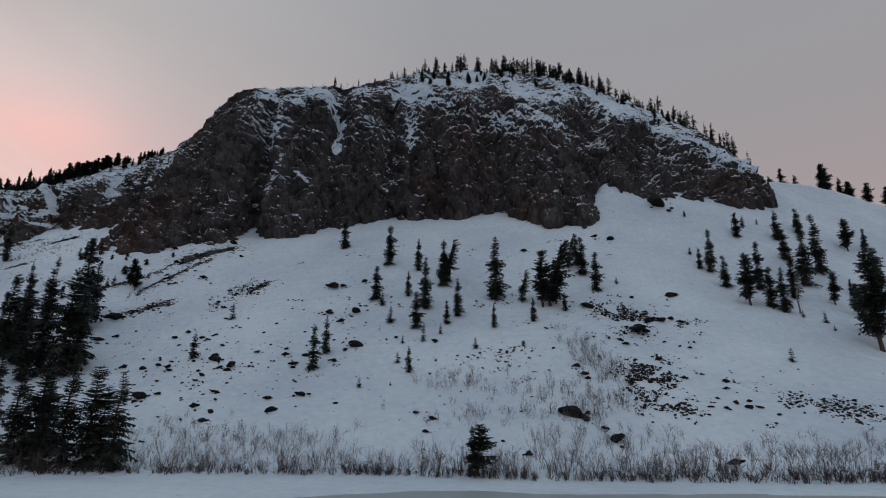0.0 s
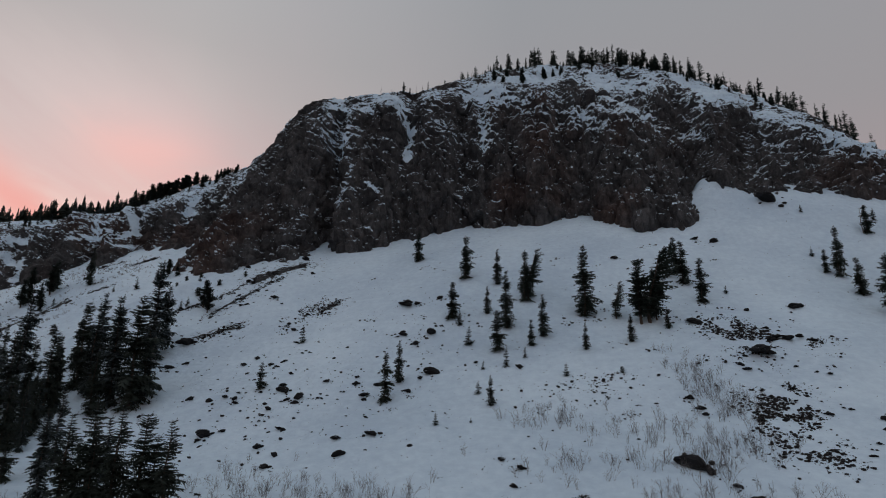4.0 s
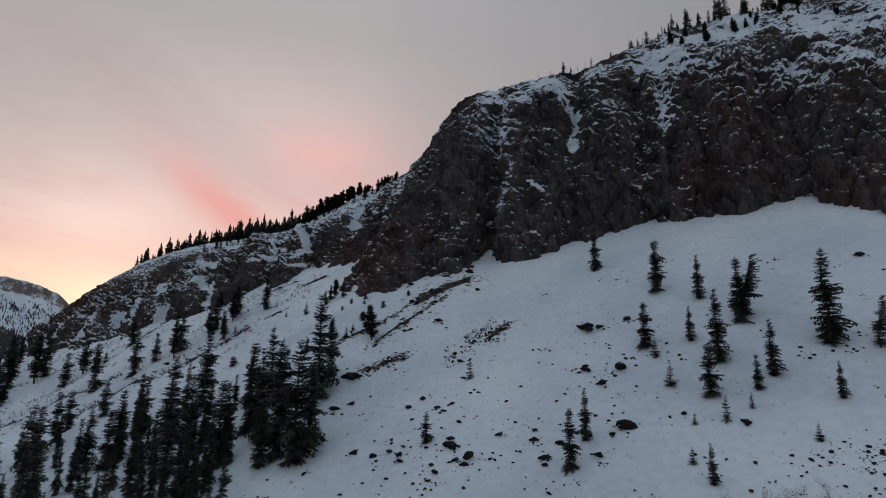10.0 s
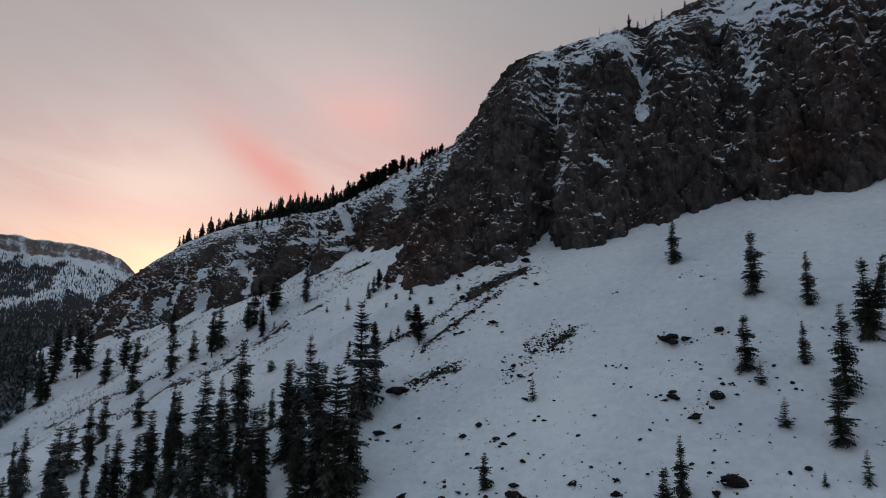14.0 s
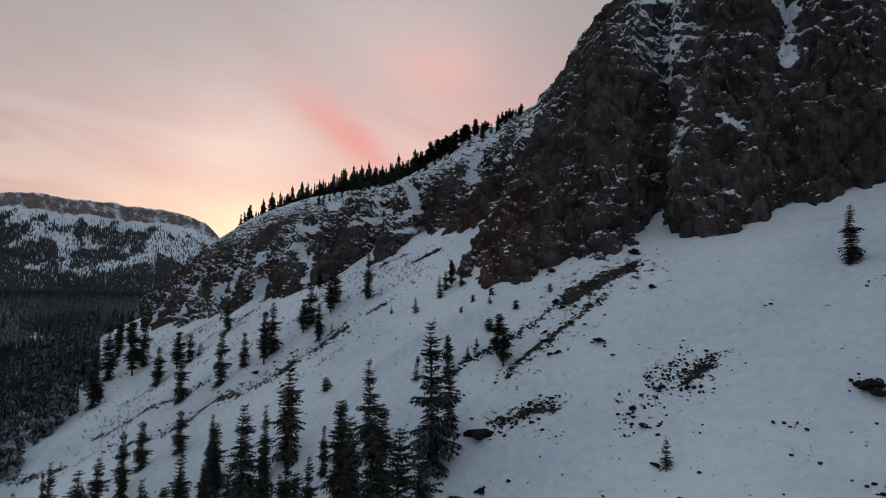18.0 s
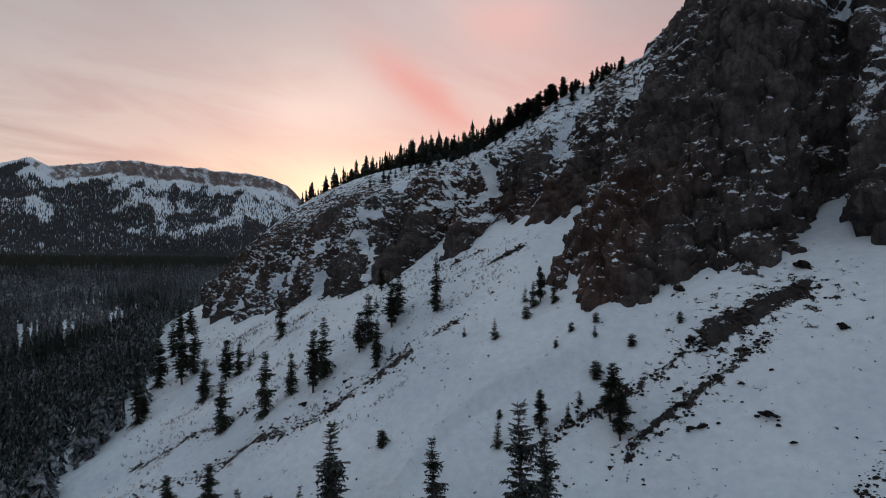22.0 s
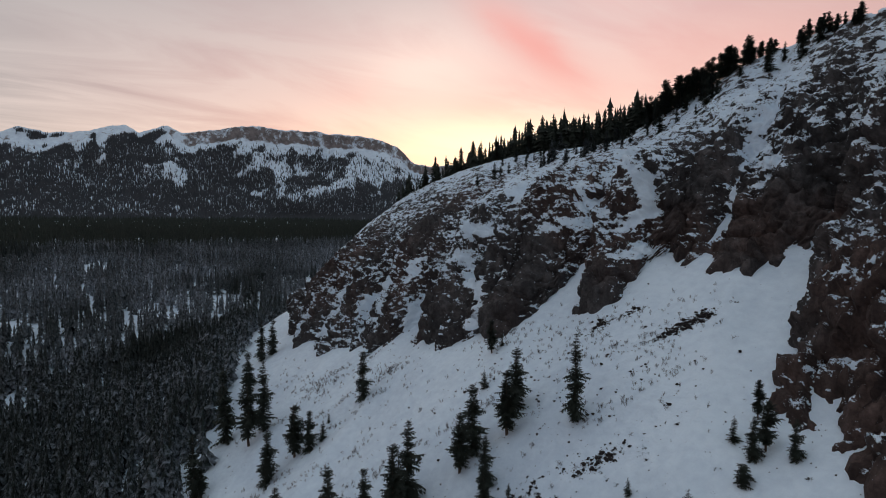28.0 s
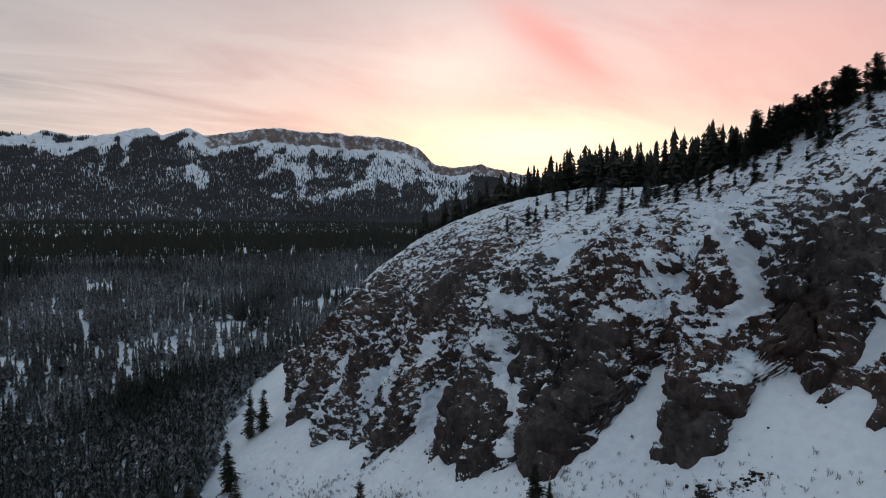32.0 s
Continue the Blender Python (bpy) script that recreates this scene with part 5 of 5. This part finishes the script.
def boulder(x, y, size, label="dark angular boulder half buried in snow", group="boulders on the slope"):
    rng = random.Random(int(x * 57 + y * 991 + size * 10))
    me = ROCK_MESHES[rng.randrange(len(ROCK_MESHES))]
    ob = thing("boulder", me, BOULDER, label, "boulder", group)
    z = float(land(np.array([x]), np.array([y]))[0])
    ob.matrix_basis = Matrix.LocRotScale((x, y, z + 0.10 * size), Euler((rng.uniform(-0.3, 0.3), rng.uniform(-0.3, 0.3), rng.uniform(0, 6.28))), (size * rng.uniform(0.9, 1.2), size * rng.uniform(0.75, 1.0), size * rng.uniform(0.6, 0.95)))
    return ob


BIG_ROCKS = [(-33, 175, 4.4), (-30, 175, 2.6), (-24, 177, 2.2), (-24, 161, 3.8), (-27, 157, 2.6), (-21, 145, 3.7), (40, 162, 3.8), (66, 169, 3.2), (48, 146, 5.8), (84, 220, 8.0), (23, 110, 4.6), (25, 108, 2.2), (28, 100, 2.7), (27, 104, 1.5), (13, 96, 1.6), (39, 84, 2.3),
             (-61, 123, 3.6), (-28, 121, 2.7), (-32, 114, 2.2), (-48, 118, 2.6), (-43, 110, 1.9), (-34, 136, 2.4), (-32, 140, 2.2), (-37, 141, 2.0), (-90, 162, 4.6), (-5, 113, 1.6), (-2, 110, 1.8)]
MORE_ROCKS = [(-3, 105, 1.3), (50, 126, 1.8), (56, 152, 3.0), (59, 153, 2.4), (61, 151, 1.8), (54, 153, 2.0), (29, 131, 1.8), (30, 128, 1.8), (43, 140, 2.0), (48, 133, 1.6), (-52, 138, 2.8), (-48, 136, 3.0), (-48, 134, 1.9), (-25, 137, 1.9), (-72, 136, 2.1), (-62, 136, 1.7), (-61, 151, 1.6), (-68, 151, 1.6),
              (-44, 142, 1.7), (28, 198, 2.4), (60, 204, 4.0), (55, 206, 3.0), (-87, 150, 2.6), (-84, 153, 2.0), (-76, 184, 2.6), (-70, 199, 2.2), (-102, 207, 3.0), (-96, 205, 2.4), (-78, 213, 3.4)]
for row in BIG_ROCKS + MORE_ROCKS:
    boulder(*row)
rng = random.Random(404)
# loose stones on the open slope, thicker in some places: x, y, spread across and along, how many
FIELDS = [(-45, 132, 22, 16, 70), (-62, 150, 16, 14, 30), (-20, 160, 18, 14, 26), (-62, 179, 7, 6, 18), (50, 140, 14, 20, 40), (-88, 188, 7, 12, 26), (-165, 172, 14, 9, 24), (62, 112, 14, 8, 16), (20, 128, 20, 16, 14)]
for fx, fy, sx, sy, count in FIELDS:
    for _ in range(count):
        boulder(fx + rng.gauss(0, sx * 0.6), max(92, fy + rng.gauss(0, sy * 0.6)), 0.5 + rng.random() ** 3 * 1.7, "dark stone lying on the snow", "stones on the slope")


CLUMPS = [(rng.uniform(-105, 75), rng.uniform(100, 205), rng.uniform(0.8, 2.4)) for _ in range(110)]


def scree(name, fields, seed, label):
    """Small stones past counting, lying in fans and along the wind-bared bands."""
    r = np.random.default_rng(seed)
    pile = Pile()
    for fx, fy, sx, sy, lean, count, big in fields:
        a, b = r.normal(0, 0.55, count), r.normal(0, 0.55, count)
        x = fx + a * sx + b * sy * lean
        y = np.maximum(fy + b * sy, 90)
        keep = cloudy(x / 3.5, y / 3.5, 0, 2, 93) > -0.15
        x, y = x[keep], y[keep]
        z = land(x, y)
        size = 0.2 + r.random(len(x)) ** 4 * big
        for px, py, pz, k in zip(x, y, z, size):
            v, f = SMALL[r.integers(len(SMALL))]
            t = r.uniform(0, 6.28)
            c, s = math.cos(t) * k, math.sin(t) * k
            pile.add(np.stack([v[:, 0] * c - v[:, 1] * s + px, v[:, 0] * s + v[:, 1] * c + py, v[:, 2] * k * 0.9 + pz + 0.08 * k], 1), f)
    thing(name, pile.mesh(name), STONE, label, "scree", kind="stuff")


scree("scree", [(47, 157, 7, 6, -0.3, 1500, 0.9), (57, 152, 7, 3, -0.3, 500, 1.0), (46, 146, 4, 5, 0.2, 260, 0.9), (43, 127, 5.5, 9, 0.3, 2600, 0.8), (42, 113, 6, 5, 0.2, 600, 0.9), (73, 113, 9, 8, -0.7, 1100, 0.8), (14, 137, 7, 4, 0, 160, 0.9), (10, 134, 9, 5, 0, 70, 0.9), (-45, 130, 34, 22, 0, 300, 0.8), (-20, 165, 26, 18, 0, 160, 0.8), (30, 150, 30, 24, 0, 160, 0.7), (-63, 178, 4, 6, 0.5, 420, 0.7), (-58, 178, 4, 3, 0.6, 260, 0.8), (-64, 170, 4, 5, 0.2, 200, 0.7), (-10, 155, 150, 70, 0, 420, 0.35), (-40, 135, 70, 40, 0, 260, 0.45), (-175, 190, 70, 40, -0.6, 260, 0.5), (-150, 205, 20, 12, 0.5, 160, 0.8), (-168, 200, 16, 14, 0.5, 160, 0.8), (-120, 190, 40, 40, -0.4, 240, 0.5)] + [(x, y - 0.3, 0.9 * k, 0.7 * k, 0, int(4 + 3 * k), 0.35 * k) for x, y, k in BIG_ROCKS + MORE_ROCKS] + [(x, y, 1.6 * k, 0.6 * k, 0.5, int(5 + 5 * k), 0.9) for x, y, k in CLUMPS], 21, "dark scree stones scattered over the snow")
scree("band_scree", [(ax + (bx - ax) * w, ay + (by - ay) * w, 1.3 * half, 1.9 * half, 0.3, int(130 * much), 0.9) for ax, ay, bx, by, half, much in BANDS for w in (0.05, 0.3, 0.55, 0.8, 1.0)], 22, "dark scree along wind-bared ribs")

# ---- leafless shrubs ----


def shrub_shape(seed, stems, tall, girth=1.0, forks=(0, 3, 4)):
    """A leafless bush: a few stems that fork into fine crooked twigs."""
    r = np.random.default_rng(seed)
    pile = Pile()

    def grow(p, way, length, thick, depth):
        mid = p + way * length * 0.5 + r.normal(0, 0.06, 3) * length
        tip = p + way * length + r.normal(0, 0.08, 3) * length
        if depth == 0:
            pile.add(*tube([p, tip], [thick, thick * 0.5], 3))
            return
        pile.add(*tube([p, mid, tip], [thick, thick * 0.75, thick * 0.4], 3))
        for _ in range(forks[depth]):
            w = r.uniform(0.35, 0.95)
            start = p + (mid - p) * 2 * w if w < 0.5 else mid + (tip - mid) * (2 * w - 1)
            turn = way + r.normal(0, 0.5, 3) + np.array([0, 0, 0.15])
            grow(start, turn / np.linalg.norm(turn), length * r.uniform(0.32, 0.6), thick * 0.55, depth - 1)

    for _ in range(stems):
        a = r.uniform(0, 6.28)
        lean = np.array([math.cos(a), math.sin(a), 0]) * r.uniform(0.1, 0.65) + np.array([0, 0, 1.0])
        root = np.array([r.normal(0, 0.12) * tall, r.normal(0, 0.12) * tall, -0.2])
        grow(root, lean / np.linalg.norm(lean), tall * r.uniform(0.45, 0.85), 0.028 * girth, 2 if forks[2] else 1)
    return np.concatenate(pile.v), np.concatenate(pile.f)


SHRUBS = [shrub_shape(500 + k, 5, 3.0) for k in range(6)]
TALL = [shrub_shape(560 + k, 2, 4.6) for k in range(4)]
LOW = [shrub_shape(520 + k, 6, 1.2, 1.0, (0, 3, 3)) for k in range(4)]
TUFTS = [shrub_shape(580 + k, 5, 1.3, 0.9, (0, 6, 0)) for k in range(6)]


def thicket(name, spots, shapes, size, seed, mat, label):
    r = np.random.default_rng(seed)
    pile = Pile()
    spots = np.array(spots)
    zs = land(spots[:, 0], spots[:, 1])
    for (x, y), z in zip(spots, zs):
        v, f = shapes[r.integers(len(shapes))]
        t, k = r.uniform(0, 6.28), r.uniform(*size)
        c, s = math.cos(t) * k, math.sin(t) * k
        pile.add(np.stack([v[:, 0] * c - v[:, 1] * s + x, v[:, 0] * s + v[:, 1] * c + y, v[:, 2] * k + z], 1), f)
    thing(name, pile.mesh(name), mat, label, "shrubs", kind="stuff")


r = np.random.default_rng(8)
bank = []
while len(bank) < 780:
    x = r.uniform(-75, 150)
    y = float(shore(np.array([x]))[0]) + 1.5 + abs(r.normal(0, 4.6))
    bank.append((x, y))
thicket("shore_shrubs", bank, SHRUBS + TALL[:2], (0.45, 1.1), 1, TWIG, "leafless grey willow thicket along the frozen shore")
DARK_TWIG = plain("dark_twigs", (0.035, 0.028, 0.027), (0.09, 0.07, 0.065), 2.0, 0.9, 0.2)
bank = [(x, float(shore(np.array([x]))[0]) + 1.0 + abs(r.normal(0, 1.8))) for x in r.uniform(-80, 150, 620)]
thicket("shore_brush", bank, LOW, (0.8, 1.7), 2, DARK_TWIG, "low dark brush at the edge of the ice")
slope = []
for cx, cy, sx, sy, count in ((32, 134, 4, 8, 80), (36, 128, 3, 5, 36), (19, 120, 10, 6, 44), (3, 127, 6, 4, 44), (29, 114, 9, 6, 70), (22, 109, 8, 4, 40), (-30, 101, 12, 4, 70), (-44, 104, 7, 5, 34), (8, 110, 10, 5, 30), (24, 99, 14, 4, 60), (60, 95, 24, 4, 70), (100, 96, 20, 4, 50)):
    slope += [(cx + r.normal(0, sx * 0.6), max(90, cy + r.normal(0, sy * 0.6))) for _ in range(count)]
thicket("slope_shrubs", slope, SHRUBS, (0.35, 0.85), 3, TWIG, "leafless shrubs poking through the snow")
west = []
for cx, cy, sx, sy, count in ((-215, 160, 12, 10, 90), (-240, 195, 9, 4, 110), (-215, 203, 8, 3, 110), (-160, 213, 8, 6, 70), (-148, 214, 8, 6, 60), (-181, 216, 8, 4, 60), (-200, 150, 10, 10, 40), (-160, 215, 14, 6, 40), (-150, 222, 8, 5, 30), (-260, 196, 14, 5, 50), (-185, 212, 8, 4, 30), (-190, 190, 30, 20, 90), (-160, 200, 30, 22, 80)):
    west += [(cx + r.normal(0, sx * 0.6), cy + r.normal(0, sy * 0.6)) for _ in range(count)]
for _ in range(16):
    cx, cy = r.uniform(-238, -140), r.uniform(165, 218)
    west += [(cx - 9 * w + r.normal(0, 0.9), cy - 14 * w + r.normal(0, 0.9)) for w in r.uniform(0, 1, 40)]
thicket("ridge_shrubs", west, TUFTS, (0.35, 0.9), 4, DARK_TWIG, "leafless brush on the snow below the ridge")
